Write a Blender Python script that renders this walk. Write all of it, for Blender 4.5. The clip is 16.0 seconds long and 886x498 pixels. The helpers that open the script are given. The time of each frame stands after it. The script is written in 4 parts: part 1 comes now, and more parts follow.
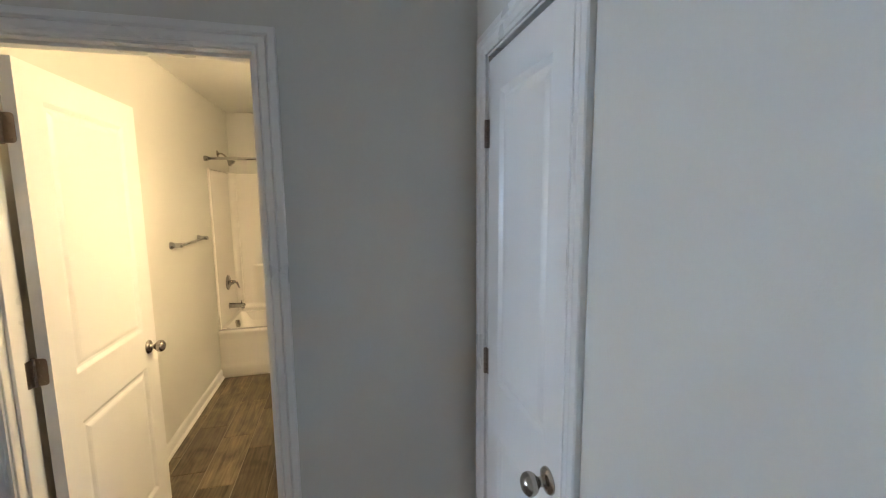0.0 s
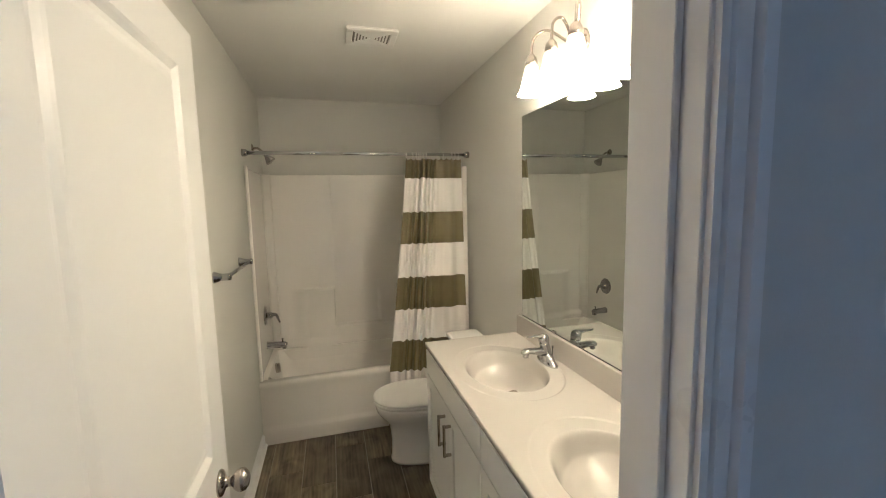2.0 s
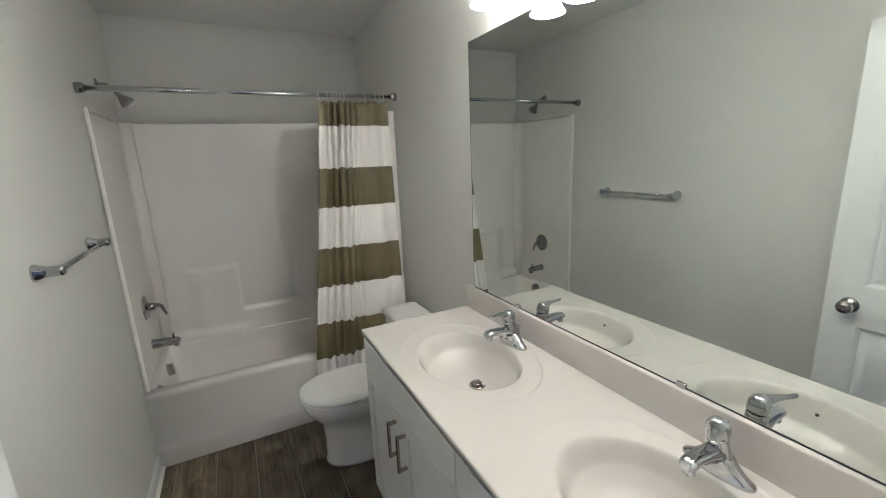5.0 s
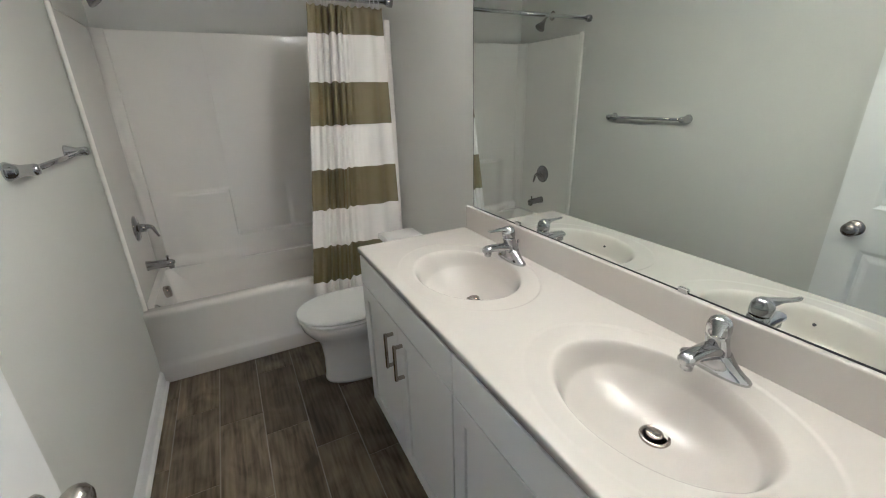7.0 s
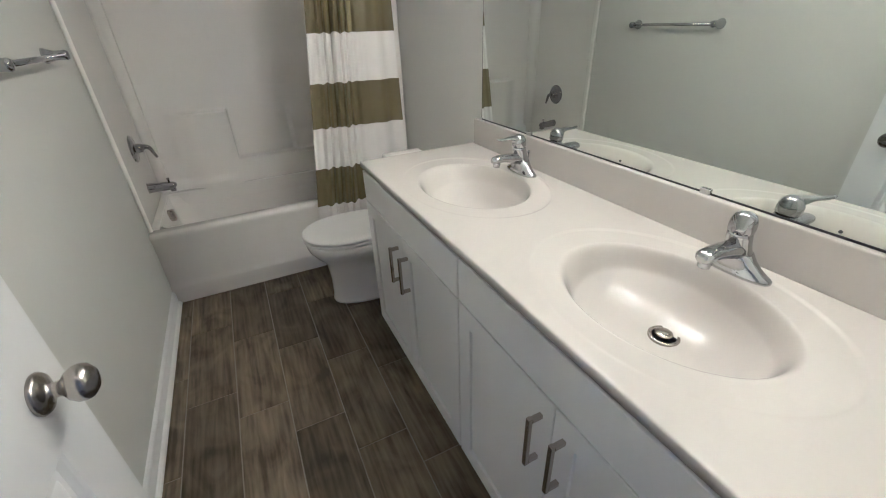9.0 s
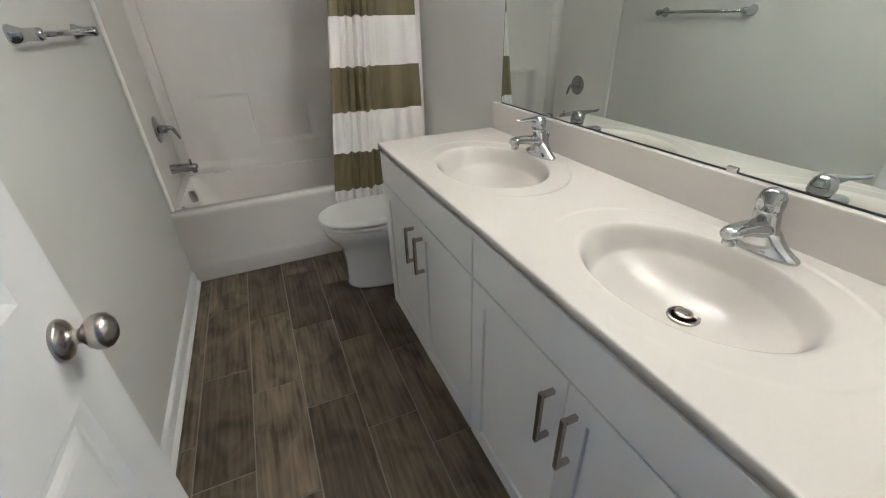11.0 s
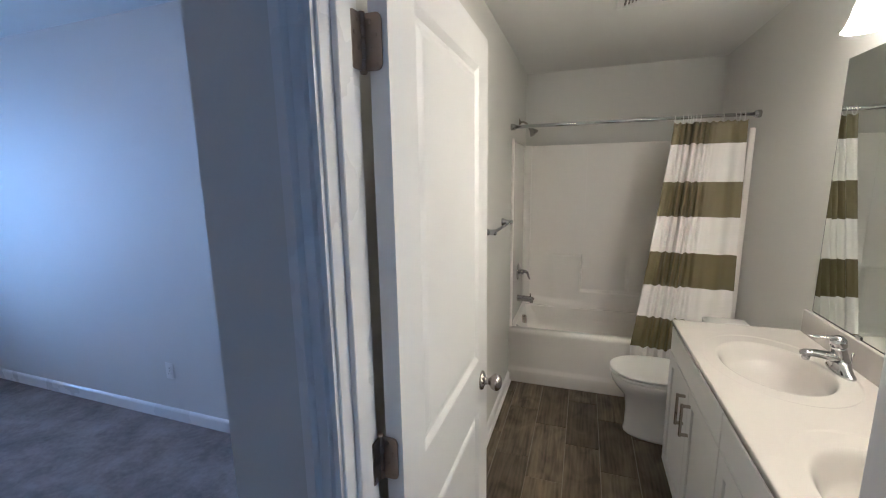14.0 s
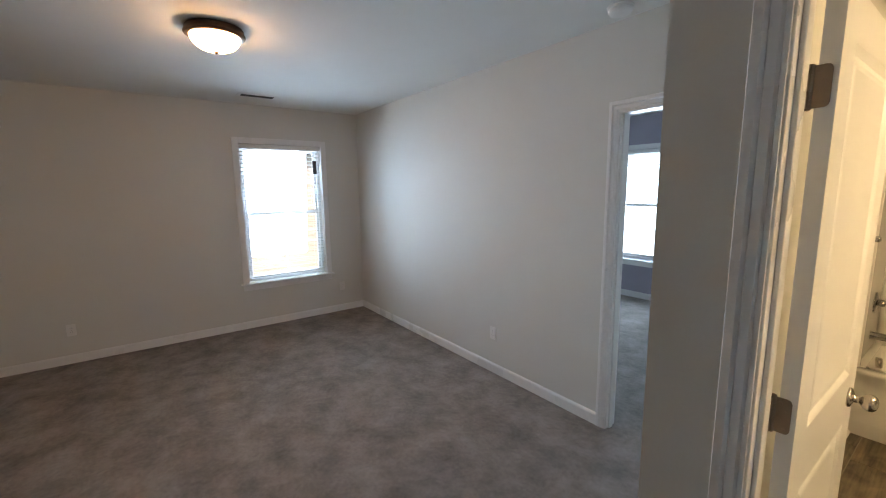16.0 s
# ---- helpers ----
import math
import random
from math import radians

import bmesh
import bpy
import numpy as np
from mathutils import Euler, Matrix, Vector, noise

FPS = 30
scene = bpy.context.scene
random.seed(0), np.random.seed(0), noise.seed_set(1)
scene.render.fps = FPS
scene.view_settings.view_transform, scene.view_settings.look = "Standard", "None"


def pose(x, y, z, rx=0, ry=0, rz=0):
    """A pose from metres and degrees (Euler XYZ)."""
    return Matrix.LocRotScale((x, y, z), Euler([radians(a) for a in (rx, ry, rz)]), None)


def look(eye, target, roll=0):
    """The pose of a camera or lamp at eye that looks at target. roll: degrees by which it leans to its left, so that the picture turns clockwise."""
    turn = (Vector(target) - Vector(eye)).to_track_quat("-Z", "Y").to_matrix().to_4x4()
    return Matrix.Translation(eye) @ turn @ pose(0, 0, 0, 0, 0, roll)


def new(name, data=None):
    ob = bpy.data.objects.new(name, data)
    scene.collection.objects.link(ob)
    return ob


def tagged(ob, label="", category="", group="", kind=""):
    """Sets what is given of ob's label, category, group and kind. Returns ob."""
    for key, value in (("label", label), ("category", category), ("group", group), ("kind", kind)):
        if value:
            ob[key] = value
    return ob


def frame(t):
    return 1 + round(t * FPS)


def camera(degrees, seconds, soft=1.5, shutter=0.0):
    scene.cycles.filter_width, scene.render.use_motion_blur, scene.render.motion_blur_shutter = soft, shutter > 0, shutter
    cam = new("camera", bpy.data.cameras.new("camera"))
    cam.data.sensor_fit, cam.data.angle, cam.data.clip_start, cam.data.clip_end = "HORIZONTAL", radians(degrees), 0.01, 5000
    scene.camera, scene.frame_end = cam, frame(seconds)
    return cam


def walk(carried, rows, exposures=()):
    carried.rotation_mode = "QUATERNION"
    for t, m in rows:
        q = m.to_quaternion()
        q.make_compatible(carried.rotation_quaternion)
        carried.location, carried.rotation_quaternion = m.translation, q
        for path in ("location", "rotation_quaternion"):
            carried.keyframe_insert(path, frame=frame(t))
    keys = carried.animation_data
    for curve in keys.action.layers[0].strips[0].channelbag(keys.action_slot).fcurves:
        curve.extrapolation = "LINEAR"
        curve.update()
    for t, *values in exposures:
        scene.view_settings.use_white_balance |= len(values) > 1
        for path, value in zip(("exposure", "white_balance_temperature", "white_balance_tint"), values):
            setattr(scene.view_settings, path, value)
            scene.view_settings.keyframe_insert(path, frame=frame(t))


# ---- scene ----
cam = camera(94.8, 16.0, soft=1.1)
PATH = [
    (0, (1.145, -3.917, 1.618), (1.609, -1.988, 1.367), -0.5),
    (0.5, (0.91, -3.678, 1.626), (1.18, -1.711, 1.382), -0.5),
    (1, (0.782, -3.397, 1.607), (0.909, -1.415, 1.373), -0.7),
    (1.5, (0.679, -3.102, 1.619), (0.848, -1.121, 1.395), -0.8),
    (2, (0.52, -2.857, 1.62), (1.045, -0.939, 1.398), -1.3),
    (2.5, (0.512, -2.657, 1.641), (1.285, -0.829, 1.397), -1.1),
    (3, (0.55, -2.521, 1.642), (1.402, -0.726, 1.405), -1.0),
    (5.5, (0.558, -2.435, 1.571), (1.432, -0.708, 1.069), -2.4),
    (6, (0.561, -2.431, 1.542), (1.425, -0.719, 0.976), -2.3),
    (6.5, (0.562, -2.421, 1.511), (1.416, -0.728, 0.874), -2.1),
    (7, (0.558, -2.413, 1.477), (1.408, -0.744, 0.775), -1.6),
    (7.5, (0.563, -2.407, 1.444), (1.395, -0.767, 0.658), -1.4),
    (8, (0.559, -2.408, 1.425), (1.375, -0.794, 0.572), -1.5),
    (8.5, (0.563, -2.407, 1.395), (1.35, -0.81, 0.484), -1.8),
    (9, (0.565, -2.404, 1.374), (1.317, -0.829, 0.398), -2.2),
    (11.5, (0.545, -2.435, 1.321), (1.2, -0.822, 0.336), -0.9),
    (12, (0.509, -2.517, 1.413), (1.14, -0.799, 0.606), -0.9),
    (12.5, (0.449, -2.659, 1.506), (1.017, -0.829, 0.931), -0.9),
    (13, (0.443, -2.791, 1.555), (0.781, -0.868, 1.122), -0.6),
    (13.5, (0.512, -2.916, 1.592), (0.403, -0.951, 1.234), -0.5),
    (14, (0.524, -3.047, 1.614), (-0.122, -1.186, 1.27), -0.9),
    (14.5, (0.498, -3.153, 1.615), (-0.45, -1.422, 1.287), -0.7),
    (15, (0.46, -3.338, 1.614), (-0.726, -1.761, 1.284), -0.8),
    (15.5, (0.443, -3.506, 1.623), (-0.971, -2.129, 1.305), -0.9),
    (16, (0.439, -3.601, 1.632), (-1.155, -2.431, 1.333), -0.8),
]
EXPOSURES = [
    (0.0, 1.25, 7700, 22), (1.0, 1.2, 7100, 21), (1.5, 0.92, 6200, 21), (2.0, 0.6, 5700, 21), (2.5, 0.48, 5250, 21), (3.0, 0.44, 5050, 21), (5.5, 0.51, 4800, 21),
    (9.0, 0.64, 4820, 22.5), (12.5, 0.60, 4820, 21.5), (13.5, 0.60, 4850, 22.5), (14.5, 0.59, 5650, 25), (15.2, 0.68, 6900, 25), (16.0, 0.8, 8300, 24),
]
walk(cam, [(t, look(eye, target, roll)) for t, eye, target, roll in PATH], EXPOSURES)

# ---- light ----
world = bpy.data.worlds.new("sky")
scene.world = world
world.use_nodes = True
wn = world.node_tree.nodes
sky = wn.new("ShaderNodeTexSky")
sky.sky_type, sky.sun_disc = "NISHITA", False
sky.sun_elevation, sky.sun_rotation = radians(36), radians(117)
world.node_tree.links.new(sky.outputs[0], wn["Background"].inputs[0])
wn["Background"].inputs[1].default_value = 0.15
sun = new("sun", bpy.data.lights.new("sun", "SUN"))
sun.data.energy, sun.data.angle, sun.data.color = 5.0, radians(0.5), (1.0, 0.95, 0.88)
sun.matrix_world = look((10, -5, 8), (0, 0, 0))


def area(name, eye, target, w, h, power, color):
    ob = new(name, bpy.data.lights.new(name, "AREA"))
    ob.data.shape, ob.data.size, ob.data.size_y, ob.data.energy, ob.data.color = "RECTANGLE", w, h, power, color
    ob.matrix_world = look(eye, target)
    return ob


DAY = (0.39, 0.69, 1.0)
area("window_daylight", (-5.7, -2.19, 1.75), (0, -2.7, 0.6), 1.15, 2.2, 148, DAY)
area("window_daylight_beyond", (-2.39, 2.8, 1.5), (-2.39, -3, 0.8), 1.8, 2.2, 120, DAY)
LAMP = (1.0, 0.845, 0.52)

# ---- materials ----
def material(name, color, rough=0.5, metal=0.0, vary=0.06, scale=3.0, fine=120.0, bump=0.0, bump_scale=200.0, coat=0.0, spec=0.5, random_piece=0.0):
    m = bpy.data.materials.new(name)
    m.use_nodes = True
    n, l = m.node_tree.nodes, m.node_tree.links
    b = n["Principled BSDF"]
    b.inputs["Metallic"].default_value = metal
    b.inputs["Coat Weight"].default_value = coat
    b.inputs["Specular IOR Level"].default_value = spec
    tc = n.new("ShaderNodeTexCoord")
    big, small = n.new("ShaderNodeTexNoise"), n.new("ShaderNodeTexNoise")
    big.inputs["Scale"].default_value, small.inputs["Scale"].default_value = scale, fine
    big.inputs["Detail"].default_value = 5
    for t in (big, small):
        l.new(tc.outputs["Object"], t.inputs["Vector"])
    add = n.new("ShaderNodeMath")
    add.operation = "MULTIPLY_ADD"
    l.new(small.outputs[0], add.inputs[0])
    add.inputs[1].default_value = 0.4
    l.new(big.outputs[0], add.inputs[2])
    ramp = n.new("ShaderNodeMapRange")
    ramp.inputs["From Min"].default_value, ramp.inputs["From Max"].default_value = 0.4, 1.0
    ramp.inputs["To Min"].default_value, ramp.inputs["To Max"].default_value = 1 - vary, 1 + vary
    l.new(add.outputs[0], ramp.inputs["Value"])
    mul = n.new("ShaderNodeVectorMath")
    mul.operation = "SCALE"
    mul.inputs[0].default_value = color
    l.new(ramp.outputs[0], mul.inputs["Scale"])
    l.new(mul.outputs[0], b.inputs["Base Color"])
    rr = n.new("ShaderNodeMapRange")
    rr.inputs["To Min"].default_value, rr.inputs["To Max"].default_value = max(rough - 0.03, 0.02), min(rough + 0.03, 1)
    l.new(big.outputs[0], rr.inputs["Value"])
    l.new(rr.outputs[0], b.inputs["Roughness"])
    if bump:
        t = n.new("ShaderNodeTexNoise")
        t.inputs["Scale"].default_value, t.inputs["Detail"].default_value = bump_scale, 3
        l.new(tc.outputs["Object"], t.inputs["Vector"])
        bp = n.new("ShaderNodeBump")
        bp.inputs["Strength"].default_value, bp.inputs["Distance"].default_value = bump, 0.002
        l.new(t.outputs[0], bp.inputs["Height"])
        l.new(bp.outputs[0], b.inputs["Normal"])
    return m


def glow(name, color, strength):
    m = bpy.data.materials.new(name)
    m.use_nodes = True
    b = m.node_tree.nodes["Principled BSDF"]
    b.inputs["Base Color"].default_value = (0.9, 0.88, 0.84, 1)
    b.inputs["Roughness"].default_value = 0.3
    b.inputs["Emission Color"].default_value = (*color, 1)
    b.inputs["Emission Strength"].default_value = strength
    return m


def wood_tile():
    m = bpy.data.materials.new("wood_look_tile")
    m.use_nodes = True
    n, l = m.node_tree.nodes, m.node_tree.links
    b = n["Principled BSDF"]
    tc, info = n.new("ShaderNodeTexCoord"), n.new("ShaderNodeObjectInfo")
    shift = n.new("ShaderNodeVectorMath")
    shift.operation = "MULTIPLY_ADD"
    l.new(info.outputs["Random"], shift.inputs[0])
    shift.inputs[1].default_value = (37, 53, 11)
    l.new(tc.outputs["Object"], shift.inputs[2])

    def noise(stretch, scale, detail, distort):
        warp, t = n.new("ShaderNodeMapping"), n.new("ShaderNodeTexNoise")
        warp.inputs["Scale"].default_value = stretch
        l.new(shift.outputs[0], warp.inputs[0])
        t.inputs["Scale"].default_value, t.inputs["Detail"].default_value, t.inputs["Distortion"].default_value = scale, detail, distort
        l.new(warp.outputs[0], t.inputs["Vector"])
        return t.outputs[0]

    def madd(a, k, c):
        t = n.new("ShaderNodeMath")
        t.operation = "MULTIPLY_ADD"
        l.new(a, t.inputs[0])
        t.inputs[1].default_value = k
        if isinstance(c, float):
            t.inputs[2].default_value = c
        else:
            l.new(c, t.inputs[2])
        return t.outputs[0]

    fibre = noise((110, 7, 1), 1.0, 4, 0.2)          # fine pores along the board
    grain = noise((20, 2.2, 1), 1.0, 5, 1.0)         # growth rings
    blot = noise((7, 4, 1), 1.0, 4, 1.3)             # dark smoky patches
    wave_map, wave = n.new("ShaderNodeMapping"), n.new("ShaderNodeTexWave")
    wave_map.inputs["Scale"].default_value = (1.0, 0.13, 1)
    l.new(shift.outputs[0], wave_map.inputs[0])
    l.new(wave_map.outputs[0], wave.inputs["Vector"])
    wave.inputs["Scale"].default_value, wave.inputs["Distortion"].default_value = 14, 7
    wave.inputs["Detail"].default_value, wave.inputs["Detail Scale"].default_value = 2, 1.3
    v = madd(fibre, 0.16, -0.03)
    v = madd(grain, 0.42, v)
    v = madd(blot, 0.42, v)
    v = madd(wave.outputs[1], 0.05, v)
    ramp = n.new("ShaderNodeValToRGB")
    e = ramp.color_ramp.elements
    e[0].position, e[0].color = 0.37, (0.050, 0.038, 0.025, 1)
    e[1].position, e[1].color = 0.68, (0.235, 0.185, 0.122, 1)
    mid = ramp.color_ramp.elements.new(0.50)
    mid.color = (0.132, 0.103, 0.068, 1)
    l.new(v, ramp.inputs[0])
    var = n.new("ShaderNodeMapRange")
    var.inputs["To Min"].default_value, var.inputs["To Max"].default_value = 0.62, 1.42
    l.new(info.outputs["Random"], var.inputs["Value"])
    sc = n.new("ShaderNodeVectorMath")
    sc.operation = "SCALE"
    l.new(ramp.outputs[0], sc.inputs[0])
    l.new(var.outputs[0], sc.inputs["Scale"])
    l.new(sc.outputs[0], b.inputs["Base Color"])
    b.inputs["Roughness"].default_value = 0.46
    b.inputs["Specular IOR Level"].default_value = 0.35
    bp = n.new("ShaderNodeBump")
    bp.inputs["Strength"].default_value, bp.inputs["Distance"].default_value = 0.2, 0.001
    l.new(v, bp.inputs["Height"])
    l.new(bp.outputs[0], b.inputs["Normal"])
    return m


def carpet_material():
    m = bpy.data.materials.new("cut_pile_carpet")
    m.use_nodes = True
    n, l = m.node_tree.nodes, m.node_tree.links
    b = n["Principled BSDF"]
    tc = n.new("ShaderNodeTexCoord")
    noises = []
    for s, d in ((4.2, 9), (34, 6), (420, 2)):
        t = n.new("ShaderNodeTexNoise")
        t.inputs["Scale"].default_value, t.inputs["Detail"].default_value = s, d
        t.inputs["Distortion"].default_value = 0.15 if s < 10 else 0.0
        t.inputs["Roughness"].default_value = 0.62
        l.new(tc.outputs["Object"], t.inputs["Vector"])
        noises.append(t)
    a = n.new("ShaderNodeMath")
    a.operation = "MULTIPLY_ADD"
    l.new(noises[1].outputs[0], a.inputs[0])
    a.inputs[1].default_value = 0.38
    l.new(noises[0].outputs[0], a.inputs[2])
    c = n.new("ShaderNodeMath")
    c.operation = "MULTIPLY_ADD"
    l.new(noises[2].outputs[0], c.inputs[0])
    c.inputs[1].default_value = 0.5
    l.new(a.outputs[0], c.inputs[2])
    ramp = n.new("ShaderNodeValToRGB")
    e = ramp.color_ramp.elements
    e[0].position, e[0].color = 0.38, (0.135, 0.117, 0.110, 1)
    e[1].position, e[1].color = 0.74, (0.40, 0.352, 0.328, 1)
    half = n.new("ShaderNodeMath")
    half.operation = "MULTIPLY"
    l.new(c.outputs[0], half.inputs[0])
    half.inputs[1].default_value = 0.58
    l.new(half.outputs[0], ramp.inputs[0])
    l.new(ramp.outputs[0], b.inputs["Base Color"])
    b.inputs["Roughness"].default_value = 0.95
    b.inputs["Specular IOR Level"].default_value = 0.1
    bp = n.new("ShaderNodeBump")
    bp.inputs["Strength"].default_value, bp.inputs["Distance"].default_value = 0.55, 0.006
    l.new(c.outputs[0], bp.inputs["Height"])
    l.new(bp.outputs[0], b.inputs["Normal"])
    return m


WALL = material("grey_wall_paint", (0.67, 0.662, 0.628), 0.62, bump=0.12, bump_scale=260, vary=0.025, scale=1.3)
LILAC = material("lilac_wall_paint", (0.36, 0.33, 0.40), 0.6, bump=0.1, vary=0.03)
CEIL = material("flat_white_ceiling_paint", (0.78, 0.775, 0.75), 0.8, bump=0.2, bump_scale=150, vary=0.02, spec=0.2)
TRIM = material("white_trim_paint", (0.80, 0.795, 0.79), 0.28, vary=0.008, bump=0.03, bump_scale=60)
DOOR = material("white_door_paint", (0.80, 0.795, 0.79), 0.3, vary=0.008, bump=0.08, bump_scale=90)
FIBRE = material("white_fibreglass", (0.90, 0.865, 0.82), 0.14, vary=0.01, coat=0.3)
PORCELAIN = material("white_porcelain", (0.87, 0.855, 0.835), 0.08, vary=0.015, coat=0.5)
MARBLE = material("cultured_marble", (0.588, 0.556, 0.52), 0.19, vary=0.012, scale=6, coat=0.1)
CABINET = material("white_cabinet_paint", (0.78, 0.775, 0.76), 0.38, vary=0.01)
# near-black base colour that stands in for shade inside the bedroom register
SHADOW = material("recess_shade", (0.05, 0.045, 0.04), 0.8)
# grey base colour for the shade behind the bathroom vent slats
VENTGREY = material("grey_grille_shadow", (0.20, 0.19, 0.175), 0.8)
CHROME = material("polished_chrome", (0.52, 0.525, 0.535), 0.05, 1.0, vary=0.03)
NICKEL = material("brushed_nickel", (0.44, 0.40, 0.365), 0.24, 1.0, vary=0.06, fine=300)
# chrome with the dark doorway's reflection in its colour; end caps are really dark
FITTING = material("dark_cap_and_reflection_chrome", (0.40, 0.39, 0.39), 0.12, 1.0, vary=0.04)
# nickel darkened to the brown that the bath light gives the hinges
HINGE = material("lamp_browned_nickel", (0.27, 0.215, 0.18), 0.35, 1.0, vary=0.1)
BRONZE = material("oil_rubbed_bronze", (0.13, 0.075, 0.05), 0.38, 0.8, vary=0.12)
OLIVE = material("olive_satin_cloth", (0.165, 0.138, 0.068), 0.42, vary=0.06, fine=500, bump=0.25, bump_scale=700)
CREAM = material("white_satin_cloth", (0.84, 0.815, 0.785), 0.48, vary=0.02, fine=500, bump=0.25, bump_scale=700)
PLASTIC = material("white_plastic", (0.78, 0.77, 0.75), 0.35, vary=0.02)
# own colour of small dark parts, and painted shade for holes and slots
BLACKISH = material("dark_parts_and_hole_shade", (0.03, 0.03, 0.035), 0.4)
GROUT = material("pale_grout", (0.27, 0.235, 0.19), 0.9, vary=0.12, fine=300, bump=0.3)
TILE = wood_tile()
CARPET = carpet_material()
VINYL = material("white_vinyl_window", (0.80, 0.81, 0.82), 0.35, vary=0.02)
SIDING = material("beige_vinyl_siding", (0.58, 0.52, 0.45), 0.6, vary=0.05)
ROOFING = material("grey_shingle_roof", (0.12, 0.115, 0.11), 0.9, vary=0.2, fine=60)
LAWN = material("dry_lawn", (0.12, 0.13, 0.06), 0.95, vary=0.3, scale=0.8, fine=20)
ASPHALT = material("asphalt", (0.06, 0.06, 0.06), 0.9, vary=0.2, fine=60)
SHADE = glow("lit_frosted_glass", LAMP, 1.0)
sn, sl_ = SHADE.node_tree.nodes, SHADE.node_tree.links
sc_, sx_, sm_ = sn.new("ShaderNodeTexCoord"), sn.new("ShaderNodeSeparateXYZ"), sn.new("ShaderNodeMapRange")
sm_.inputs["From Min"].default_value, sm_.inputs["From Max"].default_value = -0.075, -0.125   # the bulb hangs low in the bell
sm_.inputs["To Min"].default_value, sm_.inputs["To Max"].default_value = 1.2, 39.0
sl_.new(sc_.outputs["Object"], sx_.inputs[0])
sl_.new(sx_.outputs["Z"], sm_.inputs["Value"])
sl_.new(sm_.outputs[0], sn["Principled BSDF"].inputs["Emission Strength"])
DOME = glow("lit_dome_glass", (1.0, 0.69, 0.40), 29.0)
MIRROR = bpy.data.materials.new("silvered_mirror")
MIRROR.use_nodes = True
mb_ = MIRROR.node_tree.nodes["Principled BSDF"]
mb_.inputs["Base Color"].default_value, mb_.inputs["Metallic"].default_value, mb_.inputs["Roughness"].default_value = (0.76, 0.80, 0.77, 1), 1.0, 0.0
GLASS = bpy.data.materials.new("window_glass")
GLASS.use_nodes = True
gb_ = GLASS.node_tree.nodes["Principled BSDF"]
gb_.inputs["Transmission Weight"].default_value, gb_.inputs["Roughness"].default_value, gb_.inputs["IOR"].default_value = 1.0, 0.0, 1.45


# ---- mesh helpers ----
def box(bm, x0, x1, y0, y1, z0, z1, bevel=0.0, seg=2, mat=0):
    vs = [bm.verts.new((x, y, z)) for z in (z0, z1) for y in (y0, y1) for x in (x0, x1)]
    fs = [bm.faces.new([vs[i] for i in q]) for q in ((0, 2, 3, 1), (4, 5, 7, 6), (0, 1, 5, 4), (2, 6, 7, 3), (0, 4, 6, 2), (1, 3, 7, 5))]
    for f in fs:
        f.material_index = mat
    if bevel:
        es = list({e for f in fs for e in f.edges})
        bmesh.ops.bevel(bm, geom=es, offset=bevel, segments=seg, affect="EDGES", profile=0.5)
    return bm


def rings(bm, loops, close=True, cap0=True, cap1=True, mat=0):
    rows = [[bm.verts.new(p) for p in loop] for loop in loops]
    n = len(rows[0])
    for a, b in zip(rows, rows[1:]):
        for i in range(n if close else n - 1):
            j = (i + 1) % n
            f = bm.faces.new((a[i], a[j], b[j], b[i]))
            f.material_index, f.smooth = mat, True
    if cap0:
        bm.faces.new(rows[0][::-1]).material_index = mat
    if cap1:
        bm.faces.new(rows[-1]).material_index = mat
    return rows


def lathe(bm, profile, at=(0, 0, 0), axis=(0, 0, 1), n=24, caps=True, squash=1.0):
    q = Vector((0, 0, 1)).rotation_difference(Vector(axis)).to_matrix()
    loops = [[tuple(Vector(at) + q @ Vector((r * math.cos(a), squash * r * math.sin(a), h))) for a in (2 * math.pi * i / n for i in range(n))] for r, h in profile]
    rings(bm, loops, True, caps, caps)
    return bm


def tube(bm, pts, radius, n=10):
    pts = [Vector(p) for p in pts]
    rad = radius if isinstance(radius, (list, tuple)) else [radius] * len(pts)
    up = Vector((0.13, 0.21, 0.97)).normalized()
    loops = []
    for i, p in enumerate(pts):
        d = (pts[min(i + 1, len(pts) - 1)] - pts[max(i - 1, 0)]).normalized()
        u = d.cross(up)
        u = u.normalized() if u.length > 0.05 else d.cross(Vector((1, 0, 0))).normalized()
        v = u.cross(d)
        loops.append([tuple(p + rad[i] * (math.cos(a) * u + math.sin(a) * v)) for a in (2 * math.pi * k / n for k in range(n))])
    rings(bm, loops)
    return bm


def curve(p, steps=8):
    """Points of a smooth line through p."""
    p = [Vector(q) for q in p]
    p = [2 * p[0] - p[1], *p, 2 * p[-1] - p[-2]]
    out = []
    for a, b, c, d in zip(p, p[1:], p[2:], p[3:]):
        for k in range(steps):
            t = k / steps
            out.append(0.5 * (2 * b + (c - a) * t + (2 * a - 5 * b + 4 * c - d) * t * t + (3 * b - a - 3 * c + d) * t ** 3))
    return out + [p[-2]]


def mesh(name, bm, *mats):
    bmesh.ops.recalc_face_normals(bm, faces=bm.faces)
    me = bpy.data.meshes.new(name)
    bm.to_mesh(me)
    bm.free()
    for m in mats:
        me.materials.append(m)
    return me


def part(name, bm, mat, parent, label="", at=None):
    mats = mat if isinstance(mat, (list, tuple)) else (mat,)
    ob = new(name, mesh(name, bm, *mats))
    ob.parent = parent
    if at is not None:
        ob.matrix_basis = at
    if label:
        tagged(ob, label)
    return ob


